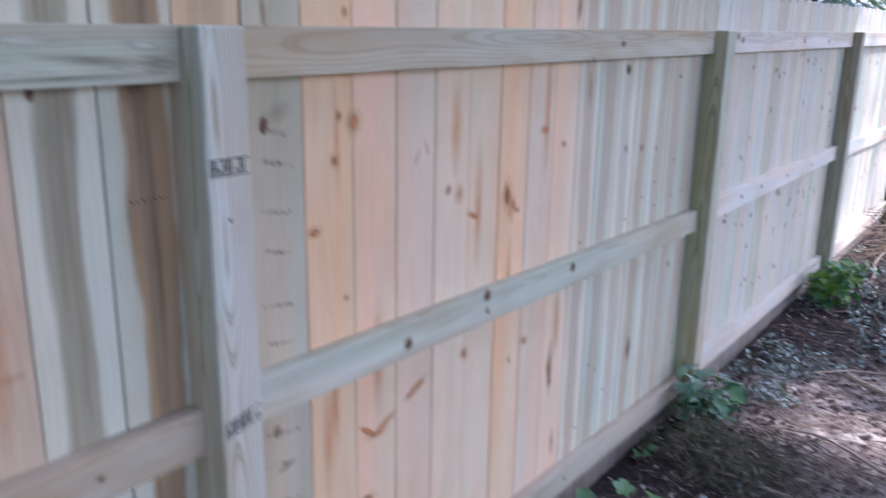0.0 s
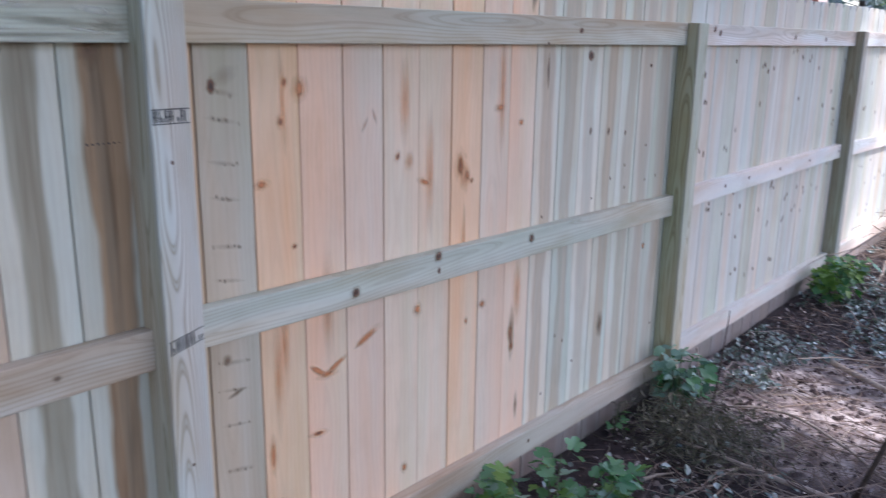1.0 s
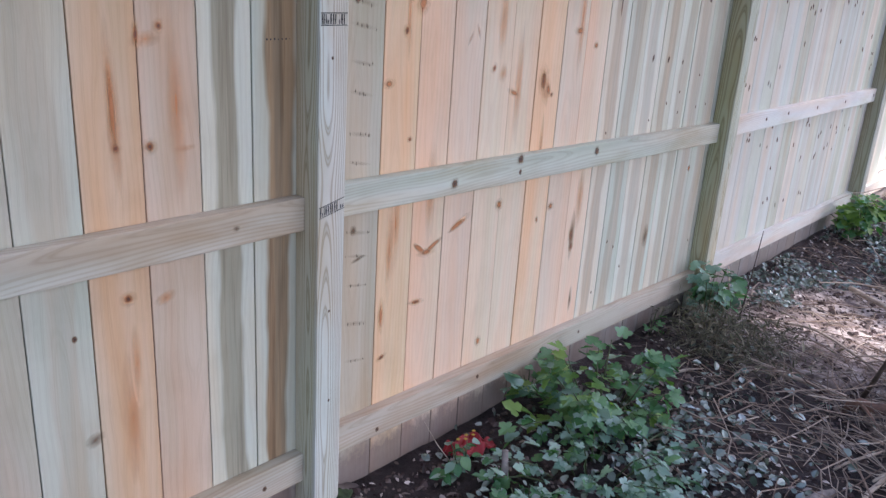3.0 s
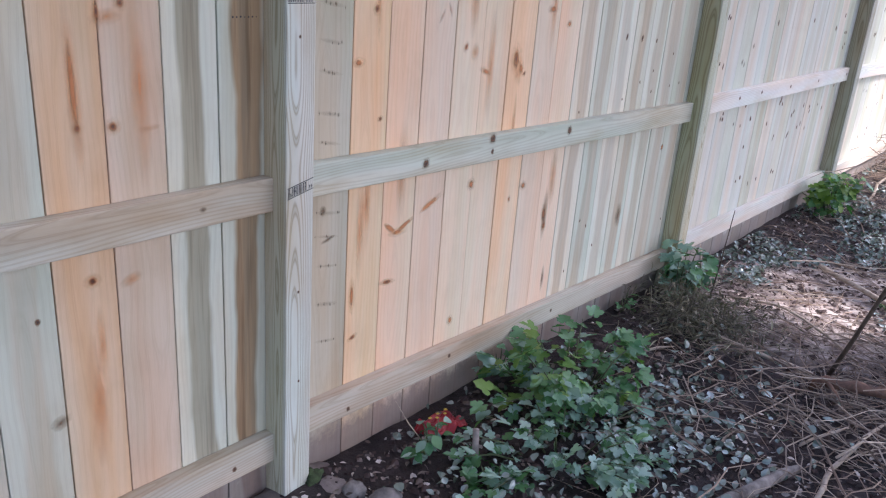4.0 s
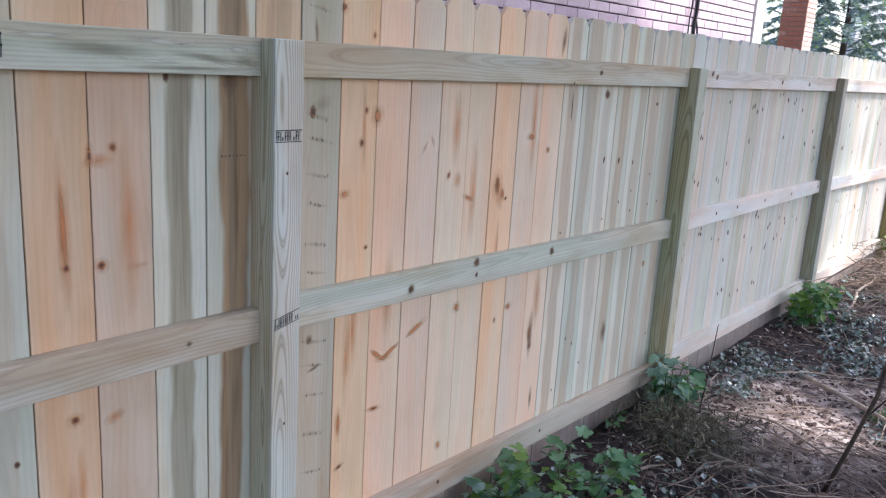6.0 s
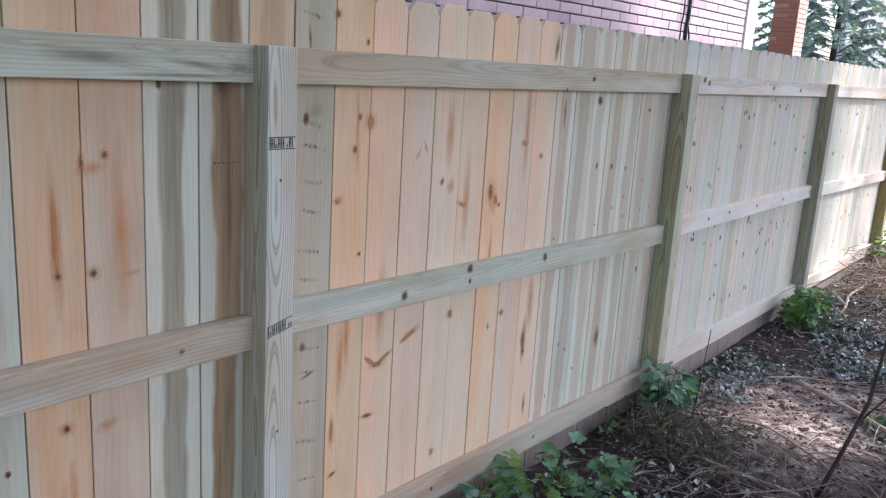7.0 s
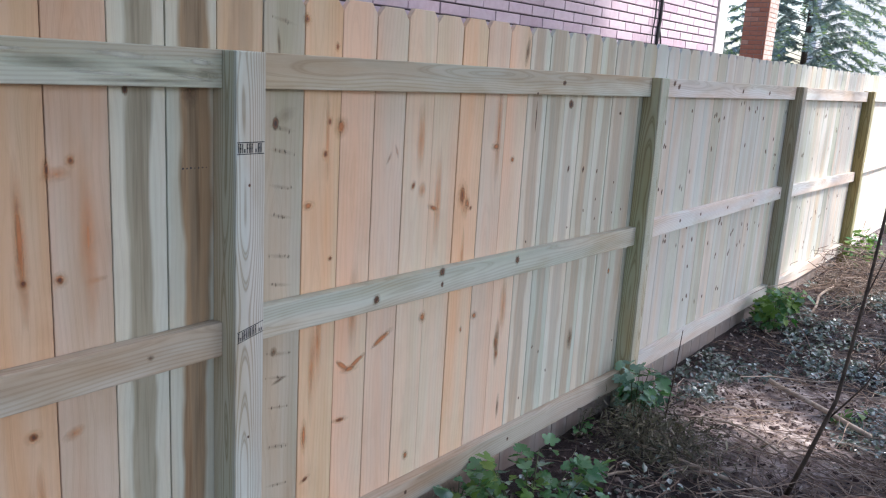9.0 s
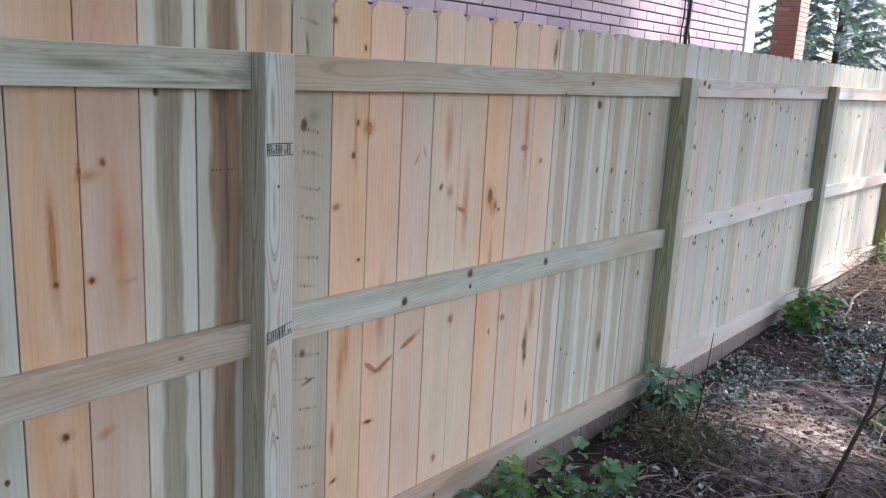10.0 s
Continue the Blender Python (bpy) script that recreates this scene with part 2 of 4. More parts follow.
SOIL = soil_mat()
INK = plain("ink", (0.035, 0.04, 0.055), 0.8, 0.3, 300, 0.0)
BARK = plain("bark_dark", (0.12, 0.085, 0.062), 0.9, 0.3, 30, 0.6, 0.004)
STICK = plain("stick_bark", (0.52, 0.42, 0.33), 0.85, 0.25, 25, 0.5, 0.002, (0.30, 0.225, 0.17))
ROOT = plain("root_bark", (0.28, 0.15, 0.10), 0.85, 0.3, 20, 0.6, 0.004, (0.10, 0.055, 0.04))
LOG = plain("log_bark", (0.33, 0.28, 0.25), 0.9, 0.3, 18, 0.7, 0.006, (0.10, 0.08, 0.07))
STONE = plain("stone_grey", (0.22, 0.195, 0.18), 0.9, 0.25, 22, 0.9, 0.008, (0.10, 0.09, 0.085))
CONCRETE = plain("footing_concrete", (0.24, 0.20, 0.18), 0.95, 0.25, 16, 0.8, 0.008, (0.13, 0.10, 0.09))
MOSS = plain("moss", (0.05, 0.075, 0.025), 0.95, 0.3, 60, 0.8, 0.004)
RED_BAG = plain("red_plastic", (0.42, 0.03, 0.038), 0.4, 0.2, 25, 0.4, 0.004, (0.26, 0.018, 0.025))
YELLOW_PRINT = plain("yellow_print", (0.60, 0.42, 0.05), 0.45, 0.2, 60, 0.2)
STRAW = islands("dry_stems", [(0.22, 0.16, 0.13), (0.36, 0.26, 0.20), (0.13, 0.09, 0.072), (0.52, 0.42, 0.34), (0.11, 0.08, 0.068)], 0.8, 0.12)
CLOD = islands("soil_clod", [(0.035, 0.023, 0.022), (0.13, 0.09, 0.085), (0.045, 0.03, 0.028), (0.24, 0.18, 0.16), (0.06, 0.042, 0.04)], 0.9, 0.15)
LITTER = islands("leaf_litter", [(0.045, 0.032, 0.03), (0.17, 0.125, 0.105), (0.06, 0.043, 0.04), (0.70, 0.61, 0.55), (0.06, 0.043, 0.04), (0.30, 0.24, 0.21)], 0.7, 0.15)
# palest shades put the sky's glint into the leaf colour
COVER = islands("ground_cover_leaf", [(0.10, 0.13, 0.11), (0.25, 0.30, 0.265), (0.09, 0.12, 0.095), (0.44, 0.49, 0.47)], 0.22, 0.8, 0.12)
WEED = islands("dry_weed_leaf", [(0.05, 0.05, 0.03), (0.17, 0.155, 0.095), (0.06, 0.05, 0.035), (0.34, 0.29, 0.20)], 0.6, 0.4, 0.1)
LEAF_DARK = leaf_mat("leaf_dark", (0.06, 0.17, 0.065), (0.15, 0.29, 0.13), 0.24)
LEAF_BRIGHT = leaf_mat("leaf_bright", (0.13, 0.25, 0.055), (0.20, 0.30, 0.06), 0.45, 0.35)
# base colour raised towards pale blue, with the sky's sheen painted in
LEAF_BLUE = leaf_mat("leaf_bluish", (0.13, 0.24, 0.18), (0.36, 0.48, 0.41), 0.20)
STEM_GREEN = plain("green_stem", (0.10, 0.13, 0.05), 0.6, 0.2, 40, 0.2)
CONIFER = islands("conifer_needles", [(0.20, 0.27, 0.28), (0.32, 0.40, 0.41), (0.17, 0.24, 0.25), (0.44, 0.51, 0.51)], 0.55, 0.5, 0.25)
CONIFER_TIP = islands("conifer_tips", [(0.30, 0.42, 0.16), (0.22, 0.34, 0.14), (0.38, 0.48, 0.20)], 0.6, 0.4, 0.4)
CANOPY = islands("canopy_leaf", [(0.04, 0.08, 0.025), (0.07, 0.13, 0.035), (0.055, 0.10, 0.03)], 0.5, 0.4, 0.2)
MORTAR_DARK = plain("dark_mortar", (0.075, 0.055, 0.06), 0.95, 0.2, 80, 0.5, 0.003)
MORTAR_LIGHT = plain("light_mortar", (0.50, 0.30, 0.22), 0.95, 0.15, 80, 0.5, 0.003)
WHITE_TRIM = plain("painted_trim", (0.76, 0.73, 0.68), 0.5, 0.06, 9, 0.15, 0.001)
CABLE = plain("cable_black", (0.02, 0.02, 0.022), 0.5, 0.1, 30, 0.0)
SIDING = plain("white_siding", (0.86, 0.85, 0.80), 0.6, 0.08, 6, 0.1, 0.002)
ROOFING = plain("grey_roofing", (0.20, 0.23, 0.27), 0.85, 0.2, 30, 0.4, 0.004)


def brick_mat(name, a, b, c3):
    m = Mat(name, 0.85)
    info = m.n("ObjectInfo")
    rnd = info.outputs["Random"]
    off = m.n("CombineXYZ")
    m.link(m.math("MULTIPLY", rnd, 50.0), off.inputs[0])
    p = m.vmath("ADD", m.coords(), off.outputs[0])
    c = m.ramp(rnd, (0.0, a), (0.55, b), (1.0, c3))
    n1, n2 = m.noise(p, 25, 4, 0.6), m.noise(p, 160, 3, 0.7)
    c = m.mix(m.math("MULTIPLY", m.ramp(n1, (0.4, 0.0), (0.7, 1.0)), 0.35), c, m.mix(1.0, c, (0.70, 0.62, 0.62), "MULTIPLY"))
    m.color(c)
    m.bump(m.math("ADD", n1, n2), 0.4, 0.003)
    return m.mat


BRICK_PINK = brick_mat("painted_pink_brick", (0.52, 0.41, 0.47), (0.57, 0.47, 0.53), (0.45, 0.34, 0.40))
# column brick with the sun on its east face put into the colour
BRICK_SUNLIT = brick_mat("sunlit_brick", (0.46, 0.36, 0.31), (0.50, 0.41, 0.36), (0.42, 0.30, 0.25))
BRICK_RED = brick_mat("orange_red_brick", (0.64, 0.25, 0.13), (0.56, 0.19, 0.10), (0.70, 0.34, 0.21))


# ---- building helpers ----
def thing(name, at=(0, 0, 0), label="", category="", group="", kind=""):
    ob = new(name)
    ob.location = at
    ob.empty_display_size = 0.1
    return tagged(ob, label, category, group, kind)


def part(name, bm, material, parent, label="", at=(0, 0, 0), smooth=False):
    """Links a bmesh (or a mesh made before) as one mesh object, under its thing or part."""
    if isinstance(bm, bmesh.types.BMesh):
        me = bpy.data.meshes.new(name)
        bm.to_mesh(me)
        bm.free()
    else:
        me = bm
    if material and not me.materials:
        me.materials.append(material)
    if smooth:
        for f in me.polygons:
            f.use_smooth = True
    ob = new(name, me)
    ob.location = at
    ob.parent = parent
    return tagged(ob, label)


def mesh(name, verts, faces, material=None, smooth=False):
    me = bpy.data.meshes.new(name)
    me.from_pydata(verts, [], faces)
    me.update()
    if material:
        me.materials.append(material)
    if smooth:
        for f in me.polygons:
            f.use_smooth = True
    return me


def box(x0, x1, y0, y1, z0, z1, bevel=0.0, seg=1):
    bm = bmesh.new()
    bmesh.ops.create_cube(bm, size=1.0, matrix=Matrix.LocRotScale(((x0 + x1) / 2, (y0 + y1) / 2, (z0 + z1) / 2), None, (x1 - x0, y1 - y0, z1 - z0)))
    if bevel:
        bmesh.ops.bevel(bm, geom=bm.edges[:], offset=bevel, segments=seg, affect="EDGES", profile=0.6)
    return bm


def tube(points, radii, sides=7):
    """Verts and faces of a bent, tapered stem with closed ends."""
    verts, faces = [], []
    pts = [Vector(p) for p in points]
    for i, p in enumerate(pts):
        d = (pts[min(i + 1, len(pts) - 1)] - pts[max(i - 1, 0)]).normalized()
        u = d.cross(Vector((0.31, 0.17, 0.93)))
        u = (u if u.length > 0.05 else d.cross(Vector((1, 0, 0)))).normalized()
        v = d.cross(u)
        for k in range(sides):
            a = 2 * math.pi * k / sides
            verts.append(p + (u * math.cos(a) + v * math.sin(a)) * radii[i])
    for i in range(len(pts) - 1):
        for k in range(sides):
            a, b = i * sides + k, i * sides + (k + 1) % sides
            faces.append((a, b, b + sides, a + sides))
    faces.append(tuple(range(sides - 1, -1, -1)))
    faces.append(tuple(range((len(pts) - 1) * sides, len(pts) * sides)))
    return verts, faces


def bent(a, b, n, wob, rng):
    """Points from a to b with small kinks."""
    a, b = Vector(a), Vector(b)
    out = []
    for i in range(n + 1):
        f = i / n
        k = wob * math.sin(math.pi * f)
        out.append(a.lerp(b, f) + Vector((rng.uniform(-k, k), rng.uniform(-k, k), rng.uniform(-k, k) * 0.6)))
    return out


# ---- ground ----
def ground_z(x, y):
    """Height of the soil: nearly level, humped by the footings and the weeds."""
    near = math.exp(-((x / 6) ** 2 + ((y - 2) / 9) ** 2))
    z = -0.055 + 0.012 * noise.noise(Vector((x * 1.3, y * 1.3, 0.3))) * near * 2
    z += 0.012 * noise.noise(Vector((x * 5.2, y * 5.2, 4.3))) * near
    z += 0.005 * noise.noise(Vector((x * 17, y * 17, 9.1))) * near
    z += 0.030 * math.exp(-((x - 0.75) ** 2 + (y - 2.5) ** 2) / 0.10)
    z += 0.045 * math.exp(-((x - 0.13) ** 2 + (y - 0.0) ** 2) / 0.025)
    return z


def grid_axis(lo, fine_lo, fine_hi, hi, step, coarse):
    a = list(np.arange(fine_lo, fine_hi + 1e-6, step))
    x, s = fine_lo, step
    left = []
    while x > lo:
        s *= coarse
        x -= s
        left.append(max(x, lo))
    x, s = fine_hi, step
    right = []
    while x < hi:
        s *= coarse
        x += s
        right.append(min(x, hi))
    return left[::-1] + a + right


GX = grid_axis(-400, -0.3, 2.2, 400, 0.025, 1.35)
GY = grid_axis(-400, -1.0, 6.0, 400, 0.03, 1.35)
gv = [(x, y, ground_z(x, y)) for y in GY for x in GX]
gf = [(j * len(GX) + i, j * len(GX) + i + 1, (j + 1) * len(GX) + i + 1, (j + 1) * len(GX) + i) for j in range(len(GY) - 1) for i in range(len(GX) - 1)]
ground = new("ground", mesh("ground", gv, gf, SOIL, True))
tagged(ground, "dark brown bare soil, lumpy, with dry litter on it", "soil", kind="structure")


# ---- fence ----
fence = thing("fence", (0, 0, 0), "new pressure-treated pine privacy fence with posts, rails and dog-eared pickets", "fence")
TOP, PITCH, EDGE0 = 1.752, 0.1409, -0.595
rng = random.Random(7)
POSTS = [-4.876, -2.438, 0.0, 2.438, 4.876, 7.29, 9.73, 12.17, 14.6]

# tones of the boards: colour and strength of the brown heart band
WARM, PINK, GREEN, GREY, PALE, TAN = (0.76, 0.515, 0.32), (0.765, 0.56, 0.41), (0.46, 0.48, 0.40), (0.44, 0.39, 0.30), (0.53, 0.525, 0.45), (0.54, 0.41, 0.27)
OLIVE, MINT = (0.41, 0.42, 0.34), (0.53, 0.56, 0.48)
WHITE, COOL = (0.65, 0.645, 0.565), (0.57, 0.57, 0.535)
BOARDS = {-3: (OLIVE, 0.0), -2: ((0.47, 0.42, 0.34), 0.2), -1: ((0.46, 0.47, 0.39), 0.3), 0: ((0.56, 0.385, 0.235), 0.0), 1: ((0.56, 0.40, 0.285), 0.0), 2: (MINT, 0.8), 3: (MINT, 0.95), 4: (TAN, 0.5), 5: (GREY, 0.0), 6: (WARM, 0.0), 7: (PINK, 0.0),
          8: ((0.68, 0.535, 0.415), 0.0), 9: ((0.70, 0.545, 0.395), 0.0), 10: ((0.71, 0.545, 0.39), 0.0), 11: (WARM, 0.0), 12: ((0.72, 0.56, 0.43), 0.0), 13: (PINK, 0.0), 14: (WHITE, 0.52), 15: (MINT, 0.5), 16: (WHITE, 0.38), 17: (MINT, 0.55),
          18: (WHITE, 0.48), 19: (PALE, 0.38), 20: (PALE, 0.3), 21: (GREEN, 0.0)}


def picket_mesh(cut):
    """A dog-eared board, 16 mm thick, its face at x = 0, its foot at z = 0."""
    w, h, t, c = 0.0689, 1.835, 0.016, cut
    out = [(-w, 0.0), (w, 0.0), (w, h - c), (w - c * 0.8, h), (-w + c * 0.8, h), (-w, h - c)]
    bm = bmesh.new()
    front = [bm.verts.new((0, y, z)) for y, z in out]
    f = bm.faces.new(front)
    r = bmesh.ops.extrude_face_region(bm, geom=[f])
    for v in r["geom"]:
        if isinstance(v, bmesh.types.BMVert):
            v.co.x -= t
    bmesh.ops.recalc_face_normals(bm, faces=bm.faces[:])
    long_edges = [e for e in bm.edges if abs(e.verts[0].co.x) < 1e-6 and abs(e.verts[1].co.x) < 1e-6]
    bmesh.ops.bevel(bm, geom=long_edges, offset=0.0012, segments=1, affect="EDGES")
    me = bpy.data.meshes.new("picket")
    bm.to_mesh(me)
    bm.free()
    me.materials.append(PICKET)
    return me


PICKET_MESHES = [picket_mesh(c) for c in (0.026, 0.029, 0.032)]
TIGHT = {9: 0.0013, 10: -0.0013, 12: 0.0013, 13: -0.0013}      # boards that butt against each other
pickets = {}
for k in range(-22, 106):
    tone, band = BOARDS.get(k, (None, 0))
    if tone is None:
        base = rng.choice((COOL, COOL, GREEN, COOL, TAN if k < 0 else PALE))
        tone, band = base, rng.choice((0.0, 0.06, 0.12, 0.0, 0.18))
    j = rng.uniform(-0.03, 0.03)
    p = part("picket", PICKET_MESHES[k % 3], None, fence, at=(rng.uniform(-0.0015, 0.0), EDGE0 + PITCH * (k + 0.5) + TIGHT.get(k, rng.uniform(-0.0008, 0.0008)), TOP - 1.835 + rng.uniform(-0.004, 0.004)))
    p.color = (tone[0] + j, tone[1] + j, tone[2] + j, band)
    pickets[k] = p


def post_mesh():
    bm = box(0.0, 0.089, -0.0445, 0.0445, -0.35, 1.597, 0.004, 2)
    me = bpy.data.meshes.new("post")
    bm.to_mesh(me)
    bm.free()
    me.materials.append(POST)
    return me


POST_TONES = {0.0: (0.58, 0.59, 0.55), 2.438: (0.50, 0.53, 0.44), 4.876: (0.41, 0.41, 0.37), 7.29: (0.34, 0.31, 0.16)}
pm = post_mesh()
posts = {}
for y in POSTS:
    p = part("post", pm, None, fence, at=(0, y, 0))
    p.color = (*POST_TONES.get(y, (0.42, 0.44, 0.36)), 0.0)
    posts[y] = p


def rail(y0, y1, z0, z1, tone, band=0.0):
    """A two-by-four on edge between posts: z0 and z1 are its top at either end."""
    n = y1 - y0
    bm = box(0.0, 0.038, -n / 2, n / 2, -0.089, 0.0, 0.003, 2)
    for v in bm.verts:
        v.co.z += (z1 - z0) * v.co.y / n
    r = part("rail", bm, RAIL, fence, at=(0.0005, (y0 + y1) / 2, (z0 + z1) / 2))
    r.color = (*tone, band)
    return r


rails = {}
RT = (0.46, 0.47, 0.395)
for i in range(len(POSTS) - 1):
    a, b = POSTS[i] + 0.0448, POSTS[i + 1] - 0.0448
    mid = {1: (0.942, 0.928), 2: (0.943, 0.884), 3: (0.896, 0.893), 4: (0.885, 0.845)}.get(i, (0.90, 0.90))
    low = {1: (0.185, 0.172), 2: (0.206, 0.145), 3: (0.175, 0.165), 4: (0.16, 0.15)}.get(i, (0.17, 0.17))
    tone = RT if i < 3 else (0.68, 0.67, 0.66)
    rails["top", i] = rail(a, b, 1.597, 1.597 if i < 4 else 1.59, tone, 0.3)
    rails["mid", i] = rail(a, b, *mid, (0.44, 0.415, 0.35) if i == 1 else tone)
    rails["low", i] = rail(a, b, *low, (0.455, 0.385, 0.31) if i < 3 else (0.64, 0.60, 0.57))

# knots and stains: flat ellipses of their own in the face of a board
disc_bm = bmesh.new()
bmesh.ops.create_circle(disc_bm, cap_ends=True, segments=14, radius=1.0, matrix=Matrix.Rotation(math.pi / 2, 4, "Y"))
DISC = {}
for key, mat in (("dark", KNOT_DARK), ("amber", KNOT_AMBER), ("red", KNOT_RED), ("stain", STAIN), ("brown", BROWN_STAIN), ("smudge", SMUDGE), ("olive", OLIVE_GRAIN), ("pale", PALE_GRAIN)):
    me = bpy.data.meshes.new("knot")
    disc_bm.to_mesh(me)
    me.materials.append(mat)
    DISC[key] = me


def knot(y, z, ry, rz, kind="dark", turn=0.0, on=None, lift=0.0):
    """A knot at a place on the fence's face; on: the rail or post that it lies in, else the picket there."""
    if on is None:
        on = pickets[math.floor((y - EDGE0) / PITCH)]
        x = 0.0
    else:
        x = 0.0388 if on.name.startswith("rail") else 0.089
    lift += {"stain": 0.0004, "brown": 0.0005, "smudge": 0.0003, "olive": 0.0003, "pale": 0.0006, "red": 0.0008, "amber": 0.0010, "dark": 0.0012}[kind]
    ob = new("knot" if kind in ("dark", "amber", "red") else "stain", DISC[kind])
    ob.parent = on
    k = 0.85 if kind == "dark" else 1.0
    ry, rz = ry * k, rz * k
    ob.matrix_basis = Matrix.Translation(Vector((x + lift, y, z)) - on.location) @ Matrix.Rotation(radians(turn), 4, "X") @ Matrix.Diagonal((1, ry, rz, 1))
    return ob


# ---- post footing, stamps ----
def lump(name, at, size, material, label, category, seed, rough=0.25):
    """A stone or clod: a sphere pushed about by noise."""
    bm = bmesh.new()
    bmesh.ops.create_icosphere(bm, subdivisions=3, radius=1.0)
    for v in bm.verts:
        d = noise.noise(v.co * 1.4 + Vector((seed, 0, 0))) + 0.5 * noise.noise(v.co * 3.5 + Vector((0, seed, 0)))
        v.co *= 1 + rough * d
        v.co = Vector((v.co.x * size[0], v.co.y * size[1], max(v.co.z, -0.6) * size[2]))
    ob = part(name, bm, material, None, at=at, smooth=True)
    return tagged(ob, label, category)


lump("post_footing", (0.10, 0.01, -0.05), (0.14, 0.16, 0.036), CONCRETE, "low earthy concrete footing round the fence post", "footing", 3.0, 0.45)
lump("stone", (0.285, 0.165, -0.03), (0.045, 0.055, 0.032), STONE, "rough grey stone lying on the soil beside the post", "stone", 8.0)
lump("stone", (0.19, 0.13, -0.03), (0.035, 0.04, 0.025), STONE, "small grey stone on the soil beside the post", "stone", 5.0)
lump("moss_tuft", (0.085, 0.055, -0.005), (0.022, 0.03, 0.03), MOSS, "dark green tuft of moss at the foot of the post", "moss", 1.5, 0.6)


def stamp(y, z, w, h, on, x, seed, frame_lines=True, slope=0.0):
    """A mill stamp that cannot be read: bars between two lines, of one mesh."""
    r = random.Random(seed)
    bm = bmesh.new()

    def bar(y0, y1, z0, z1):
        sh = slope
        vs = [bm.verts.new((0, yy, zz + sh * yy)) for yy, zz in ((y0, z0), (y1, z0), (y1, z1), (y0, z1))]
        bm.faces.new(vs)

    if frame_lines:
        bar(-w / 2, w / 2, h / 2 - 0.0022, h / 2)
        bar(-w / 2, w / 2, -h / 2, -h / 2 + 0.002)
    yy = -w / 2 + 0.002
    while yy < w / 2 - 0.006:
        ww = r.uniform(0.0035, 0.0065)
        k = r.random()
        if k < 0.92:
            lo, hi = (-0.38, 0.38) if k < 0.7 else (-0.36, -0.05)
            bar(yy, yy + ww * 0.35, lo * h, hi * h)
            bar(yy + ww * 0.5, yy + ww * 0.5 + 0.0014, lo * h, hi * h)
            if k < 0.4:
                bar(yy, yy + ww, -0.05 * h, 0.03 * h)
                bar(yy, yy + ww, 0.30 * h, 0.37 * h)
        yy += ww + 0.0018
    ob = part("stamp", bm, INK, on, "dark printed mill stamp")
    ob.location = Vector((x, y, z)) - on.location
    return ob


A = posts[0.0]
stamp(-0.001, 1.37, 0.082, 0.030, A, 0.0896, 4)
stamp(0.001, 0.905, 0.082, 0.030, A, 0.0896, 9, True, 0.22)
stamp(-0.65, 1.552, 0.05, 0.06, rails["top", 1], 0.0390, 21, False)

# knots that stand out, bay by bay
R1, R2, R3, R2T = rails["mid", 1], rails["mid", 2], rails["mid", 3], rails["top", 2]
for y, z, s in ((0.53, 0.877, 1.2), (0.857, 0.912, 1.3), (1.329, 0.883, 1.25)):
    knot(y, z, 0.020 * s, 0.020 * s, "brown", 20, R2)
    knot(y, z, 0.014 * s, 0.015 * s, "dark", 20, R2)
knot(0.86, 0.868, 0.012, 0.016, "dark", 0, R2)
knot(1.573, 1.554, 0.022, 0.015, "dark", 10, R2T)
knot(1.38, 1.512, 0.010, 0.008, "dark", 0, R2T)
knot(-0.25, 0.885, 0.013, 0.010, "brown", 0, R1)
for y, z in ((2.95, 0.855), (3.25, 0.86), (3.70, 0.855), (4.2, 0.85), (4.78, 0.85)):
    knot(y, z, 0.018, 0.016, "dark", 0, R3)
for y, z in ((2.66, 1.575), (2.72, 1.56), (3.7, 1.55), (4.22, 1.545)):
    knot(y, z, 0.028, 0.020, "dark", 25, rails["top", 3])
for y, z in ((0.24, 0.135), (0.72, 0.15), (1.1, 0.125), (1.36, 0.13), (-0.18, 0.12)):
    knot(y, z, 0.012, 0.013, "dark", 15, rails["low", 2 if y > 0 else 1])
# flame figure of the darker top rail
for y, z, ry, rz, kind, turn in ((-0.44, 1.553, 0.15, 0.020, "olive", -2), (-0.19, 1.545, 0.13, 0.011, "olive", -5), (-0.09, 1.540, 0.045, 0.017, "olive", -8), (-0.24, 1.521, 0.20, 0.008, "olive", 0),
                                 (-0.30, 1.574, 0.11, 0.010, "pale", -3), (-0.11, 1.566, 0.055, 0.011, "pale", -6), (-0.33, 1.534, 0.12, 0.006, "pale", -2), (-0.56, 1.575, 0.08, 0.007, "pale", 0), (-0.13, 1.530, 0.07, 0.005, "pale", -7)):
    knot(y, z, ry, rz, kind, turn, rails["top", 1])
for z in (0.35, 0.62, 1.28):
    knot(0.006 * math.sin(z * 9), z, 0.006, 0.007, "dark", 0, A)

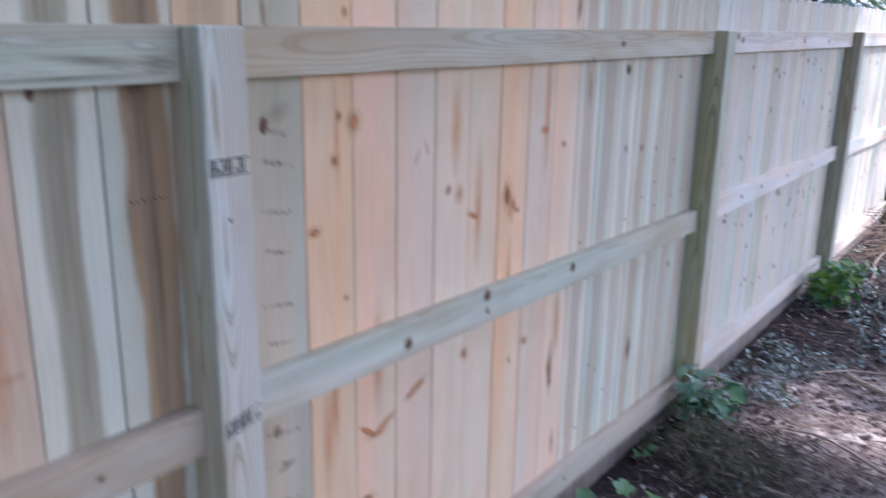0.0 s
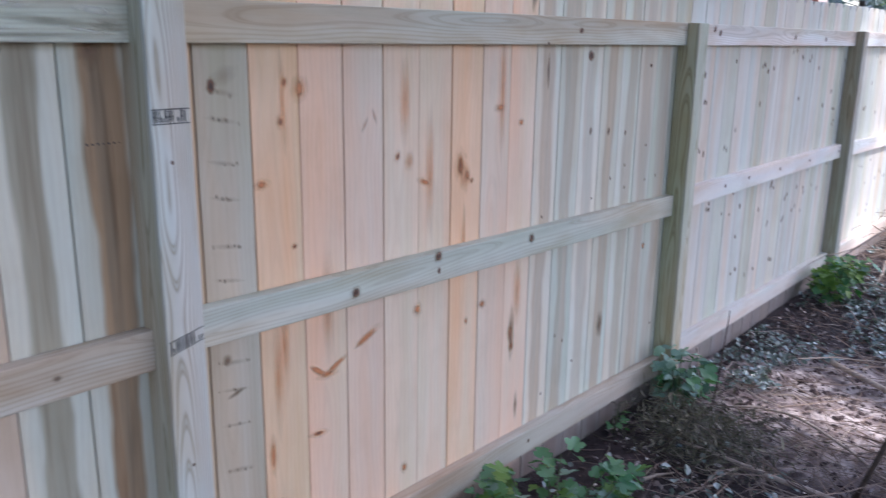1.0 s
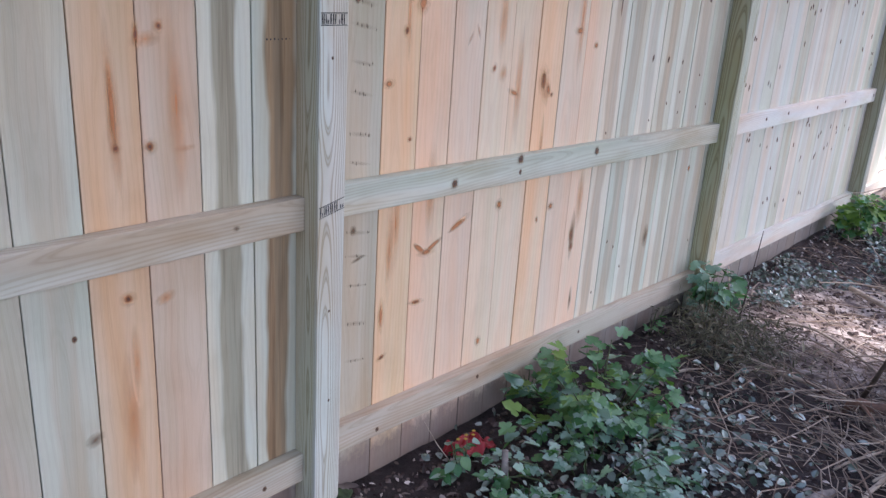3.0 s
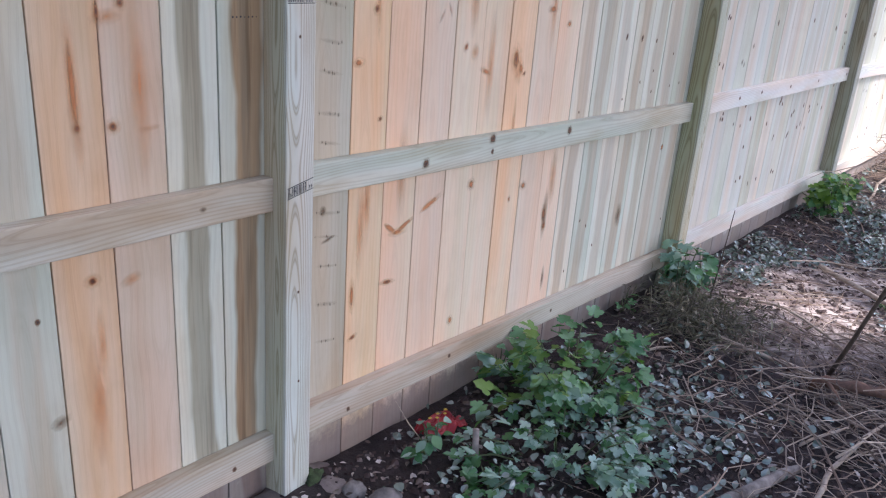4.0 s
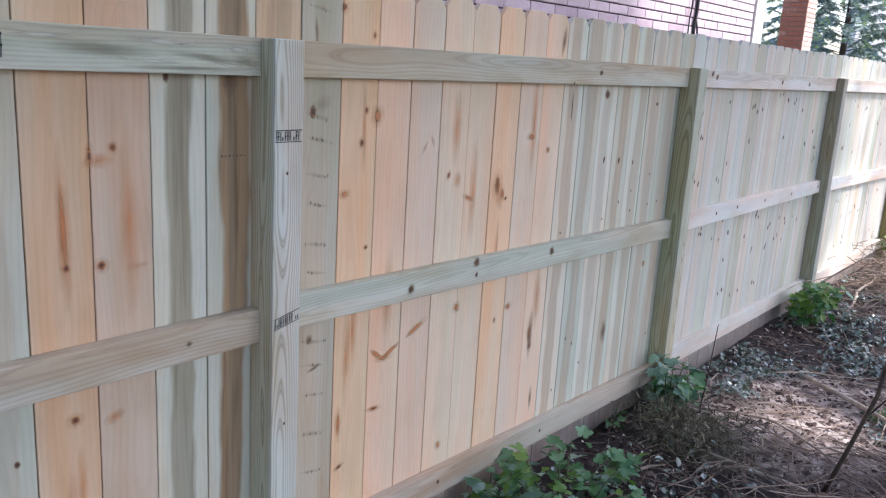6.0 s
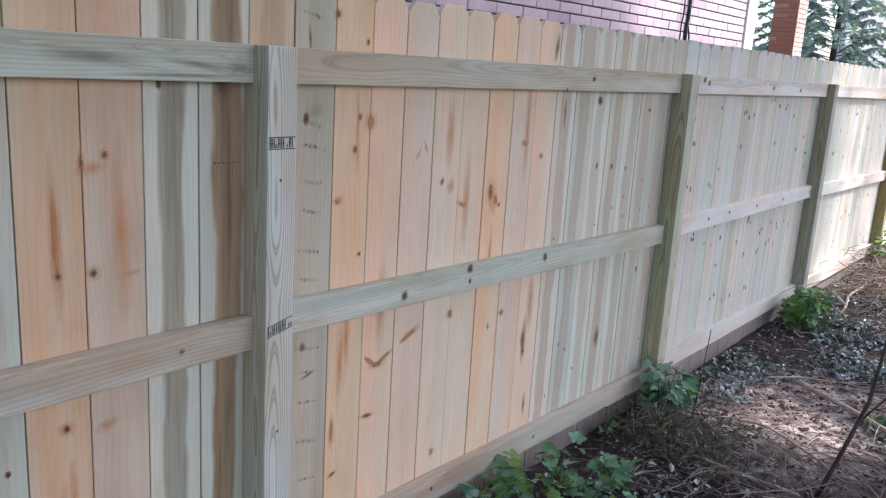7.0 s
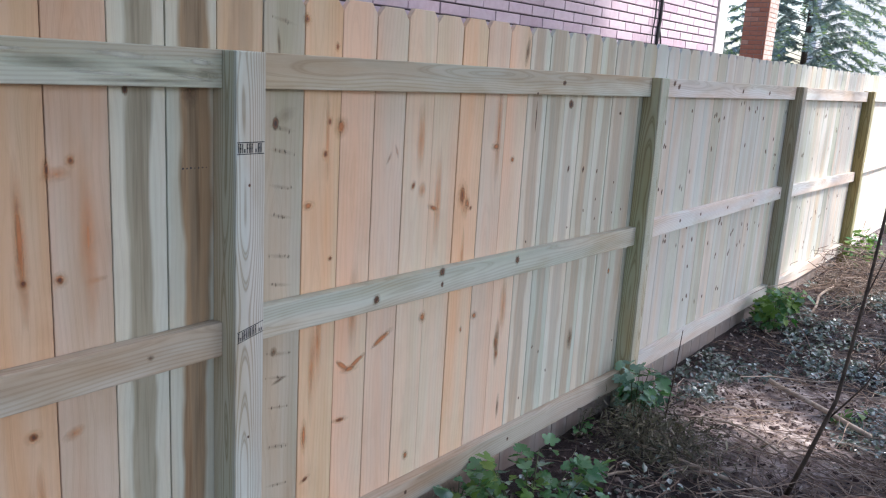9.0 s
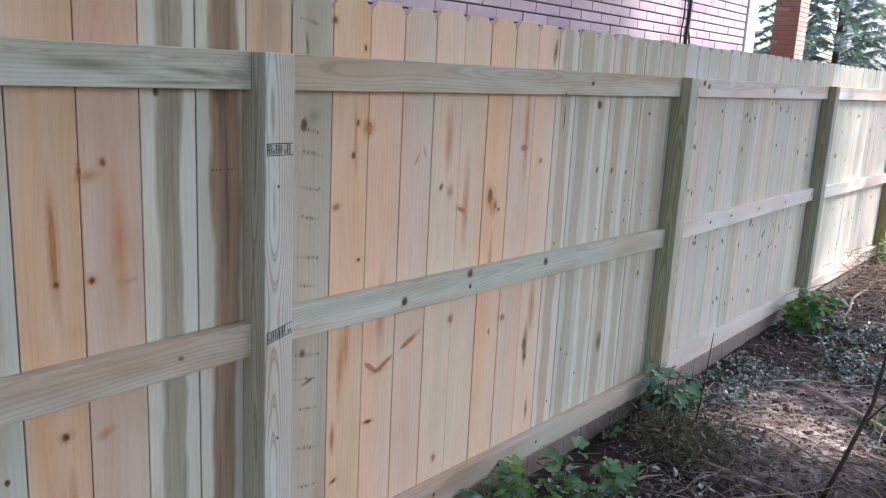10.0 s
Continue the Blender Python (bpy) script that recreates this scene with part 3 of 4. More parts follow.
# pickets: y, height, half width, half height, kind, turn
KNOTS_A = [(0.151, 1.419, 0.017, 0.026, "dark", 0), (0.185, 1.44, 0.05, 0.026, "smudge", 20), (0.348, 1.421, 0.007, 0.012, "dark", 0), (0.334, 1.331, 0.009, 0.013, "dark", 0),
           (0.342, 1.38, 0.012, 0.16, "stain", 2), (0.393, 1.405, 0.016, 0.022, "red", 0), (0.605, 1.305, 0.008, 0.030, "stain", -28), (0.64, 1.325, 0.008, 0.030, "stain", 22),
           (0.727, 1.211, 0.008, 0.013, "dark", -20), (0.774, 1.193, 0.026, 0.036, "stain", 0)]
KNOTS_B = [(0.998, 1.156, 0.018, 0.036, "red", 5), (0.996, 1.158, 0.01, 0.028, "dark", 5), (1.03, 1.125, 0.01, 0.018, "red", 20), (1.05, 1.107, 0.008, 0.008, "dark", 0),
           (1.02, 1.12, 0.03, 0.06, "stain", 0), (1.186, 1.318, 0.02, 0.012, "red", 0), (1.3, 1.265, 0.011, 0.01, "red", 0), (0.273, 1.19, 0.014, 0.01, "red", 0),
           (0.364, 1.026, 0.007, 0.007, "dark", 0), (0.839, 1.127, 0.022, 0.009, "red", -22)]
KNOTS_C = [(0.428, 0.678, 0.042, 0.012, "red", -37), (0.492, 0.677, 0.052, 0.012, "red", 25), (0.461, 0.660, 0.024, 0.010, "red", 0), (0.611, 0.728, 0.07, 0.018, "stain", 23), (0.6, 0.722, 0.052, 0.012, "red", 23),
           (0.425, 0.501, 0.022, 0.008, "dark", -5), (0.81, 0.753, 0.013, 0.016, "red", 0), (0.275, 0.495, 0.008, 0.04, "red", 0), (0.283, 0.354, 0.014, 0.007, "dark", 20),
           (0.755, 0.263, 0.01, 0.014, "red", 0), (1.118, 0.695, 0.014, 0.012, "red", 0)]
KNOTS_D = [(1.285, 0.55, 0.024, 0.13, "brown", 0), (1.277, 0.553, 0.01, 0.024, "dark", 0), (1.288, 0.502, 0.009, 0.013, "dark", 0), (1.325, 0.27, 0.014, 0.07, "brown", 0),
           (1.038, 0.658, 0.006, 0.01, "red", 0), (1.734, 1.204, 0.011, 0.024, "dark", -15), (1.864, 1.194, 0.012, 0.024, "dark", -15), (1.993, 1.179, 0.009, 0.016, "dark", -15),
           (2.169, 1.43, 0.018, 0.012, "dark", 0), (1.888, 0.425, 0.03, 0.07, "brown", 0)]
KNOTS_L = [(-0.403, 1.351, 0.009, 0.011, "dark", 0), (-0.435, 1.325, 0.045, 0.022, "stain", 8), (-0.455, 1.335, 0.006, 0.022, "dark", 0), (-0.437, 1.098, 0.011, 0.013, "dark", 0),
           (-0.355, 1.085, 0.035, 0.010, "stain", 5), (-0.514, 1.103, 0.009, 0.011, "dark", 0), (-0.517, 1.19, 0.008, 0.12, "red", 1), (-0.515, 1.16, 0.020, 0.20, "stain", 0), (-0.51, 0.76, 0.012, 0.013, "dark", 0),
           (-0.42, 0.74, 0.035, 0.02, "stain", 20), (-0.50, 0.60, 0.014, 0.12, "stain", 0)]
KNOTS_N = [(0.175, 0.70, 0.035, 0.008, "brown", 15), (0.155, 0.79, 0.016, 0.020, "brown", 0), (0.16, 1.62, 0.008, 0.05, "brown", 5), (0.30, 0.70, 0.02, 0.2, "stain", 0)]
KNOTS_M = [(1.445, 1.42, 0.006, 0.09, "dark", 0), (2.216, 0.688, 0.016, 0.02, "red", 0), (-0.636, 0.70, 0.010, 0.013, "dark", 0), (-0.61, 0.44, 0.03, 0.022, "brown", 20),
           (-0.275, 1.50, 0.012, 0.02, "dark", 0), (-0.11, 1.50, 0.035, 0.05, "brown", 0), (1.35, 1.66, 0.020, 0.07, "brown", -8), (0.255, 1.69, 0.010, 0.012, "dark", 0),
           (0.37, 1.625, 0.006, 0.010, "dark", 0), (1.71, 1.47, 0.03, 0.03, "dark", 0)]
WARM_BOARDS = (0, 1, 6, 7, 8, 9, 10, 11, 12, 13)
for y, z, ry, rz, kind, turn in KNOTS_A + KNOTS_B + KNOTS_C + KNOTS_D + KNOTS_L + KNOTS_M + KNOTS_N:
    if math.floor((y - EDGE0) / PITCH) in WARM_BOARDS and kind in ("dark", "red") and ry < 0.03:
        # resin-coloured wood round the knot
        knot(y, z, ry * 2.2, rz * 1.9, "stain", turn)
        kind = "amber" if kind == "dark" else kind
    knot(y, z, ry, rz, kind, turn)

# the knotty pale bays further on: pairs of small dark knots in rough rows
rk = random.Random(11)
for k in range(22, 58):
    y = EDGE0 + PITCH * (k + 0.5)
    for i in range(rk.choice((2, 3, 4))):
        z = rk.choice((0.32, 0.55, 0.68, 0.78, 1.05, 1.12, 1.25, 1.40, 1.45)) + rk.uniform(-0.03, 0.03)
        for j in range(rk.choice((1, 1, 2))):
            knot(y + rk.uniform(-0.045, 0.045), z + rk.uniform(-0.02, 0.02), rk.uniform(0.012, 0.018), rk.uniform(0.016, 0.028), rk.choice(("dark", "dark", "brown")), rk.uniform(-25, 25))
for k in range(14, 22):
    y = EDGE0 + PITCH * (k + 0.5)
    for i in range(2):
        knot(y + rk.uniform(-0.045, 0.045), rk.uniform(0.25, 1.45), 0.007, rk.uniform(0.009, 0.013), "dark", rk.uniform(-25, 25))

# resin streaks that run up and down from the knots of the warm boards
for k in (0, 1, 6, 7, 9, 10, 11, 12, 13):
    y = EDGE0 + PITCH * (k + 0.5)
    for i in range(1):
        w = rk.uniform(0.014, 0.034)
        knot(y + rk.uniform(-1, 1) * (0.058 - w), rk.uniform(0.4, 1.4), w, rk.uniform(0.12, 0.34), "stain", rk.uniform(-1, 1))

# rough saw marks on the grey board: short brown smudges in slanting rows
for z, n in ((1.405, 3), (1.345, 5), (1.25, 3), (1.17, 5), (1.06, 5), (0.98, 2), (0.78, 4), (0.71, 5), (0.62, 3), (0.50, 4), (0.38, 3), (1.68, 3)):
    for i in range(n):
        y = rk.uniform(0.125, 0.225)
        knot(y, z - 0.2 * (y - 0.17) + rk.gauss(0, 0.002), rk.uniform(0.0018, 0.0036), rk.uniform(0.004, 0.009), "brown", rk.uniform(-8, 8))
    knot(0.174, z, 0.055, rk.uniform(0.006, 0.010), "smudge", -11)

# a row of printed dots
on = pickets[math.floor((-0.10 - EDGE0) / PITCH)]
bm = bmesh.new()
for i in range(7):
    yy, zz, w = i * 0.011 - 0.03, rk.uniform(-0.0008, 0.0008), rk.uniform(0.0010, 0.0022)
    bm.faces.new([bm.verts.new((0, yy + p * w, zz + q * w)) for p, q in ((-1, -1), (1, -1), (1, 1), (-1, 1))])
part("ink_mark", bm, INK, on, "faint printed ink dots").location = Vector((0.0009, -0.10, 1.317)) - on.location


# ---- plants ----
def lobed_leaf(lobes=5, size=1.0, depth=0.45, fold=0.25):
    """A lobed, toothed leaf along +x, its stalk end at the origin, 1 long, folded along the midrib."""
    n = 6 * lobes
    pts = [(0.0, 0.0)]
    for i in range(n + 1):
        a = math.pi * 0.93 * (2 * i / n - 1)
        lobe = abs(math.cos(a * lobes / 2 / 0.93 * 0.98))
        r = (0.55 * (1 - depth) + 0.55 * depth * lobe ** 0.8) * (0.72 + 0.28 * math.cos(a)) * (1 + (0.06 if i % 2 else -0.06))
        pts.append((0.42 + r * math.cos(a), r * math.sin(a) * 0.95))
    verts = [(0.42, 0, 0.0)] + [(x, y, abs(y) * fold - 0.25 * (x - 0.4) ** 2) for x, y in pts[1:]]
    faces = [(0, i, i + 1) for i in range(1, len(verts) - 1)]
    return [Vector(v) * size for v in verts], faces


def oval_leaf(wide=0.38, fold=0.2, droop=0.3):
    """A pointed oval leaf, 1 long."""
    verts = [(0, 0, 0)]
    for x, w in ((0.22, 0.75), (0.5, 1.0), (0.78, 0.62)):
        z = -droop * x * x
        verts += [(x, -wide * w, z + fold * wide * w), (x, 0, z), (x, wide * w, z + fold * wide * w)]
    verts.append((1, 0, -droop))
    faces = [(0, 1, 2), (0, 2, 3), (1, 4, 5, 2), (2, 5, 6, 3), (4, 7, 8, 5), (5, 8, 9, 6), (7, 10, 8), (8, 10, 9)]
    return [Vector(v) for v in verts], faces


LOBED = {}
for key, mat in (("dark", LEAF_DARK), ("bright", LEAF_BRIGHT), ("blue", LEAF_BLUE)):
    for s, (lob, dep) in enumerate(((5, 0.38), (3, 0.42), (5, 0.50))):
        v, f = lobed_leaf(lob, 1.0, dep)
        LOBED[key, s] = mesh("leaf", v, f, mat, True)
OVAL = {}
for key, mat in (("dark", LEAF_DARK), ("blue", LEAF_BLUE), ("bright", LEAF_BRIGHT)):
    v, f = oval_leaf()
    OVAL[key] = mesh("leaf", v, f, mat, True)


def plant(at, spread, height, count, leaf, kinds, seed, label, lobed=True, lean=(0, 0), name="plant"):
    """A leafy plant: stems from one foot, and leaves, each an object, round and over them."""
    r = random.Random(seed)
    z0 = ground_z(at[0], at[1])
    top = thing(name, (at[0], at[1], z0), label, "plant")
    stems = max(4, count // 14)
    tips = []
    for s in range(stems):
        a, d = r.uniform(0, 2 * math.pi), math.sqrt(r.random())
        tip = Vector((spread[0] * d * math.cos(a) + lean[0], spread[1] * d * math.sin(a) + lean[1], height * (1.05 - 0.65 * d * d) * r.uniform(0.55, 1.0)))
        foot = Vector((tip.x * 0.35, tip.y * 0.35, -0.02))
        mid = foot.lerp(tip, 0.5) + Vector((0, 0, height * 0.12))
        v, f = tube([foot, mid, tip], [0.0035, 0.003, 0.0015], 5)
        part("stem", mesh("stem", v, f, STEM_GREEN, True), None, top)
        tips.append((foot, mid, tip))
    for i in range(count):
        foot, mid, tip = tips[i % stems]
        f = r.uniform(0.25, 1.05)
        p = foot.lerp(mid, f * 2) if f < 0.5 else mid.lerp(tip, f * 2 - 1)
        out = Vector((p.x, p.y, 0))
        yaw = math.atan2(out.y, out.x) + r.gauss(0, 0.9)
        p = p + Vector((r.uniform(-0.03, 0.03), r.uniform(-0.03, 0.03), r.uniform(-0.015, 0.02)))
        p.x = max(p.x, 0.015 - at[0] + 0.03)
        p.z = max(p.z, 0.012)
        size = leaf * r.uniform(0.55, 1.15)
        k = r.choice(kinds)
        me = LOBED[k, r.randrange(3)] if lobed else OVAL[k]
        ob = new("leaf", me)
        ob.parent = top
        ob.matrix_basis = Matrix.Translation(p) @ Euler((r.gauss(0, 0.35), r.gauss(0.15, 0.4), yaw)).to_matrix().to_4x4() @ Matrix.Diagonal((size, size * r.uniform(0.85, 1.1), size, 1))
        if p.x + at[0] + size * math.cos(yaw) < 0.04:
            ob.matrix_basis = Matrix.Translation(p) @ Euler((r.gauss(0, 0.3), -0.3, r.uniform(-1.2, 1.2))).to_matrix().to_4x4() @ Matrix.Diagonal((size, size, size, 1))
    return top


plant((0.31, 1.10), (0.26, 0.42), 0.30, 270, 0.088, ("dark", "dark", "dark", "blue", "bright"), 3, "leafy green weed with lobed leaves against the fence")
plant((0.50, 0.78), (0.31, 0.42), 0.17, 299, 0.066, ("blue", "blue", "blue", "dark"), 5, "low spread of bluish green lobed leaves on the soil")
plant((0.19, 0.50), (0.10, 0.14), 0.12, 34, 0.05, ("dark", "blue"), 6, "small green weed with oval leaves by the fence", False)
plant((0.52, 0.42), (0.18, 0.18), 0.11, 80, 0.065, ("dark", "blue"), 16, "small low green weed on the soil")
plant((0.17, 2.30), (0.13, 0.15), 0.38, 110, 0.095, ("blue", "dark", "blue"), 8, "bluish green weed with lobed leaves at the post")
plant((0.22, 4.50), (0.24, 0.30), 0.36, 170, 0.10, ("dark", "dark", "bright", "bright", "blue"), 9, "bushy green weed with bright tips against the fence")
plant((0.22, 7.15), (0.22, 0.30), 0.38, 70, 0.11, ("bright", "bright", "dark"), 10, "yellowish green bush beside the fence post")
plant((0.05, 1.02), (0.03, 0.05), 0.16, 9, 0.06, ("dark",), 12, "small green seedling by the bottom rail")
plant((0.06, 1.95), (0.04, 0.06), 0.14, 8, 0.06, ("dark",), 13, "small green seedling by the bottom rail")
plant((0.95, 3.1), (0.10, 0.12), 0.08, 22, 0.05, ("bright", "dark"), 14, "small green weed in the litter", False)
plant((1.05, 4.2), (0.25, 0.35), 0.16, 60, 0.07, ("dark", "bright", "dark"), 15, "low green weed in the litter", False)


def scatter(name, label, category, count, place, build, material, seed, smooth=False):
    """One object of many loose pieces that nobody could count."""
    r = random.Random(seed)
    verts, faces = [], []
    for i in range(count):
        v, f = build(r, *place(r))
        n = len(verts)
        verts += [tuple(p) for p in v]
        faces += [tuple(a + n for a in face) for face in f]
    ob = new(name, mesh(name, verts, faces, material, smooth))
    return tagged(ob, label, category, kind="stuff")


def lay(shape, r, x, y, size, tilt, lift):
    v, f = shape
    m = Matrix.Translation((x, y, ground_z(x, y) + lift)) @ Euler((r.gauss(0, tilt), r.gauss(0, tilt), r.uniform(0, 6.283))).to_matrix().to_4x4() @ Matrix.Diagonal((size, size * r.uniform(0.7, 1.1), size, 1))
    return [m @ p for p in v], f


OV = oval_leaf(0.30, 0.3, 0.25)
THIN = oval_leaf(0.11, 0.4, 0.5)
SMALL = oval_leaf(0.42, 0.25, 0.15)


def litter_at(r):
    while True:
        x, y = r.uniform(0.03, 2.1), r.uniform(-0.6, 6.5)
        if math.hypot((x - 0.85) * 1.7, (y - 2.75) * 1.15) > 0.75 or r.random() < 0.30:
            return x, y


scatter("leaf_litter", "brown dead leaves lying over the soil", "litter", 11000, litter_at, lambda r, x, y: lay(OV, r, x, y, r.uniform(0.010, 0.036), 0.5, 0.006), LITTER, 31)


def clod(r, x, y):
    """A crumb of soil: a squat uneven lump half sunk in the ground."""
    s = r.uniform(0.004, 0.010) if r.random() < 0.8 else r.uniform(0.010, 0.020)
    o = Vector((x, y, ground_z(x, y) + s * 0.25))
    v = [o + Vector((dx * s * r.uniform(0.7, 1.4), dy * s * r.uniform(0.7, 1.4), dz * s * r.uniform(0.5, 1.0))) for dx, dy, dz in ((1, 0, 0), (0, 1, 0), (-1, 0, 0), (0, -1, 0), (0.3, 0.2, 1), (-0.3, 0.1, 0.8), (0, 0, -1))]
    return v, [(0, 1, 4), (1, 5, 4), (1, 2, 5), (2, 3, 5), (3, 4, 5), (3, 0, 4), (1, 0, 6), (2, 1, 6), (3, 2, 6), (0, 3, 6)]


scatter("soil_crumbs", "loose crumbs of dark brown soil on the ground", "soil", 6500, lambda r: (r.uniform(0.05, 1.9), 0.1 + 5.2 * r.random() ** 1.2), clod, CLOD, 61)


def cover_at(r):
    while True:
        y = r.uniform(2.7, 6.2)
        x = r.uniform(0.05, 1.6)
        if noise.noise(Vector((x * 2.2, y * 2.2, 2.0))) + 0.8 * noise.noise(Vector((x * 9, y * 9, 5.0))) > (0.05 if x < 0.40 or x > 1.0 or y > 3.7 else 0.45):
            return x, y


scatter("ground_cover", "small glossy grey-green creeping leaves on the soil", "ground cover", 5200, cover_at, lambda r, x, y: lay(SMALL, r, x, y, r.uniform(0.018, 0.038), 0.45, r.uniform(0.008, 0.045)), COVER, 32)


def cover2_at(r):
    while True:
        x, y = r.gauss(0.60, 0.24), r.gauss(1.05, 0.40)
        if 0.05 < x < 1.4 and 0.1 < y < 2.2:
            return x, y


scatter("ground_cover", "small glossy grey-green creeping leaves round the weeds", "ground cover", 1000, cover2_at, lambda r, x, y: lay(SMALL, r, x, y, r.uniform(0.020, 0.042), 0.5, r.uniform(0.008, 0.06)), COVER, 33)


def twig(r, x, y, length, rad, rise, yaw=None):
    a = r.uniform(0, 6.283) if yaw is None else r.gauss(yaw, 1.0)
    d = Vector((math.cos(a), math.sin(a), 0)) * length / 2
    z = ground_z(x, y) + 0.008 + r.random() ** 2 * rise
    c = Vector((x, y, z))
    e = Vector((0, 0, r.uniform(-0.3, 0.3) * rise))
    pts = [c - d - e, c - d * 0.3 + Vector((r.gauss(0, 0.02), r.gauss(0, 0.02), r.uniform(0, 0.015))), c + d * 0.4 + Vector((r.gauss(0, 0.02), r.gauss(0, 0.02), r.uniform(0, 0.015))), c + d + e]
    for p in pts:
        p.z = max(p.z, ground_z(p.x, p.y) + rad)
        p.x = max(p.x, 0.045)
    return tube(pts, [rad, rad, rad * 0.8, rad * 0.5], 4)


def bare(x, y):
    """The open paler patch, where little lies."""
    return math.hypot((x - 0.62) * 1.2, y - 2.80) < 0.45


def straw_at(r):
    while True:
        x, y = r.uniform(0.1, 2.1), r.uniform(-0.3, 6.5)
        if bare(x, y) and r.random() < 0.75:
            continue
        if noise.noise(Vector((x * 1.5, y * 1.5, 7.0))) > -0.05 or (x > 0.55 and 0.8 < y < 4):
            return x, y


def heap_at(r):
    return r.gauss(1.22, 0.28), r.gauss(2.0, 0.45)


scatter("dry_stems", "thin dry grey-brown stems strewn over the soil", "dry stems", 1100, straw_at, lambda r, x, y: twig(r, x, y, r.uniform(0.05, 0.30), r.uniform(0.0009, 0.0026), 0.04), STRAW, 34)
scatter("dry_stems", "tangled heap of dry pulled weeds", "dry stems", 230, heap_at, lambda r, x, y: twig(r, max(x, 0.12), y, r.uniform(0.10, 0.55), r.uniform(0.0010, 0.0030), 0.15, -0.5), STRAW, 35)
scatter("dry_stems", "dry brown stems standing by the far fence post", "dry stems", 420, lambda r: (abs(r.gauss(0.35, 0.28)) + 0.06, r.gauss(6.4, 0.6)), lambda r, x, y: twig(r, x, y, r.uniform(0.12, 0.5), r.uniform(0.002, 0.004), 0.30), STRAW, 36)


def bed_at(r):
    while True:
        x, y = r.uniform(0.42, 1.6), min(3.6, max(1.2, r.gauss(2.35, 0.55)))
        if not bare(x, y) or r.random() < 0.25:
            return x, y


scatter("dry_stems", "thin pale dry stems lying criss-cross on the pale soil", "dry stems", 300, bed_at, lambda r, x, y: twig(r, x, y, r.uniform(0.10, 0.45), r.uniform(0.0010, 0.0030), 0.09), STRAW, 51)
scatter("dry_branches", "dry pale branches strewn over the soil", "branches", 75, lambda r: (r.uniform(0.45, 1.7), r.uniform(0.8, 4.2)), lambda r, x, y: twig(r, x, y, r.uniform(0.25, 0.65), r.uniform(0.0020, 0.0036), 0.10), STRAW, 38)


def weed_at(r):
    return max(0.08, r.gauss(0.40, 0.15)), r.gauss(2.06, 0.12)


scatter("dry_weeds", "withered olive weeds lying by the fence", "weeds", 850, weed_at, lambda r, x, y: lay(THIN, r, x, y, r.uniform(0.018, 0.050), 1.0, r.uniform(0.015, 0.17)), WEED, 37)


scatter("dry_weeds", "limp olive stems of pulled weeds by the fence", "weeds", 420, weed_at, lambda r, x, y: twig(r, x, y, r.uniform(0.05, 0.22), r.uniform(0.0006, 0.0016), 0.14), WEED, 39)


# ---- sticks, root, log, sapling ----
def stick(name, pts, radii, material, label, category, sides=8, twigs=(), seed=1):
    r = random.Random(seed)
    top = thing(name, pts[0], label, category)
    o = Vector(pts[0])
    v, f = tube([Vector(p) - o for p in pts], radii, sides)
    part("stem", mesh("stem", v, f, material, True), None, top)
    for tp, tr in twigs:
        v, f = tube([Vector(p) - o for p in tp], [tr, tr * 0.8, tr * 0.4][:len(tp)], 5)
        part("twig", mesh("twig", v, f, material, True), None, top)
    return top


rs = random.Random(5)


def lain(a, b, n, wob, rad, lift=0.0):
    """Points of a stick that lies on the soil from a to b."""
    pts = bent((a[0], a[1], 0), (b[0], b[1], 0), n, wob, rs)
    for i, p in enumerate(pts):
        p.z = ground_z(p.x, p.y) + rad + lift * (0.4 + 0.6 * math.sin(math.pi * i / n))
    return pts


def leant(a, b, n, wob):
    """Points of a stiff stick that bridges the litter from a to b."""
    return bent(a, b, n, wob, rs)


stick("stick", leant((0.332, 2.005, -0.02), (0.935, 1.925, 0.0), 7, 0.005), [0.007, 0.008, 0.0085, 0.009, 0.009, 0.0095, 0.010, 0.009], STICK, "pale straight dry stick lying on the weeds", "stick")
stick("stick", leant((0.545, 3.26, -0.005), (1.13, 2.84, 0.005), 7, 0.006), [0.015, 0.013, 0.013, 0.013, 0.013, 0.012, 0.012, 0.010], STICK, "pale cut branch lying on the soil", "stick")
stick("branch", lain((0.07, 2.29), (0.275, 2.40), 4, 0.010, 0.004, 0.05) + lain((0.33, 2.44), (0.49, 2.53), 3, 0.010, 0.005, 0.03) + lain((0.57, 2.50), (1.03, 2.24), 6, 0.012, 0.006, 0.03), [0.003, 0.003, 0.004, 0.004, 0.004, 0.005, 0.005, 0.005, 0.005, 0.006, 0.006, 0.006, 0.006, 0.006, 0.007, 0.007], STICK, "thin bent dry branch lying over the weeds", "branch")
stick("root", [(0.945, 1.885, -0.05), (0.965, 1.885, -0.012), (1.0, 1.888, 0.012), (1.05, 1.895, 0.010), (1.10, 1.915, 0.020), (1.16, 1.945, 0.012), (1.21, 1.965, 0.022), (1.28, 1.985, 0.010), (1.36, 2.03, -0.01)], [0.010, 0.020, 0.024, 0.019, 0.025, 0.020, 0.026, 0.022, 0.014], ROOT, "thick reddish brown root lying on the soil", "root", 10,
      [(((1.0, 1.888, 0.01), (1.03, 1.84, 0.02), (1.10, 1.80, -0.02)), 0.009), (((1.16, 1.945, 0.015), (1.20, 2.02, 0.05), (1.30, 2.10, 0.06)), 0.008)])
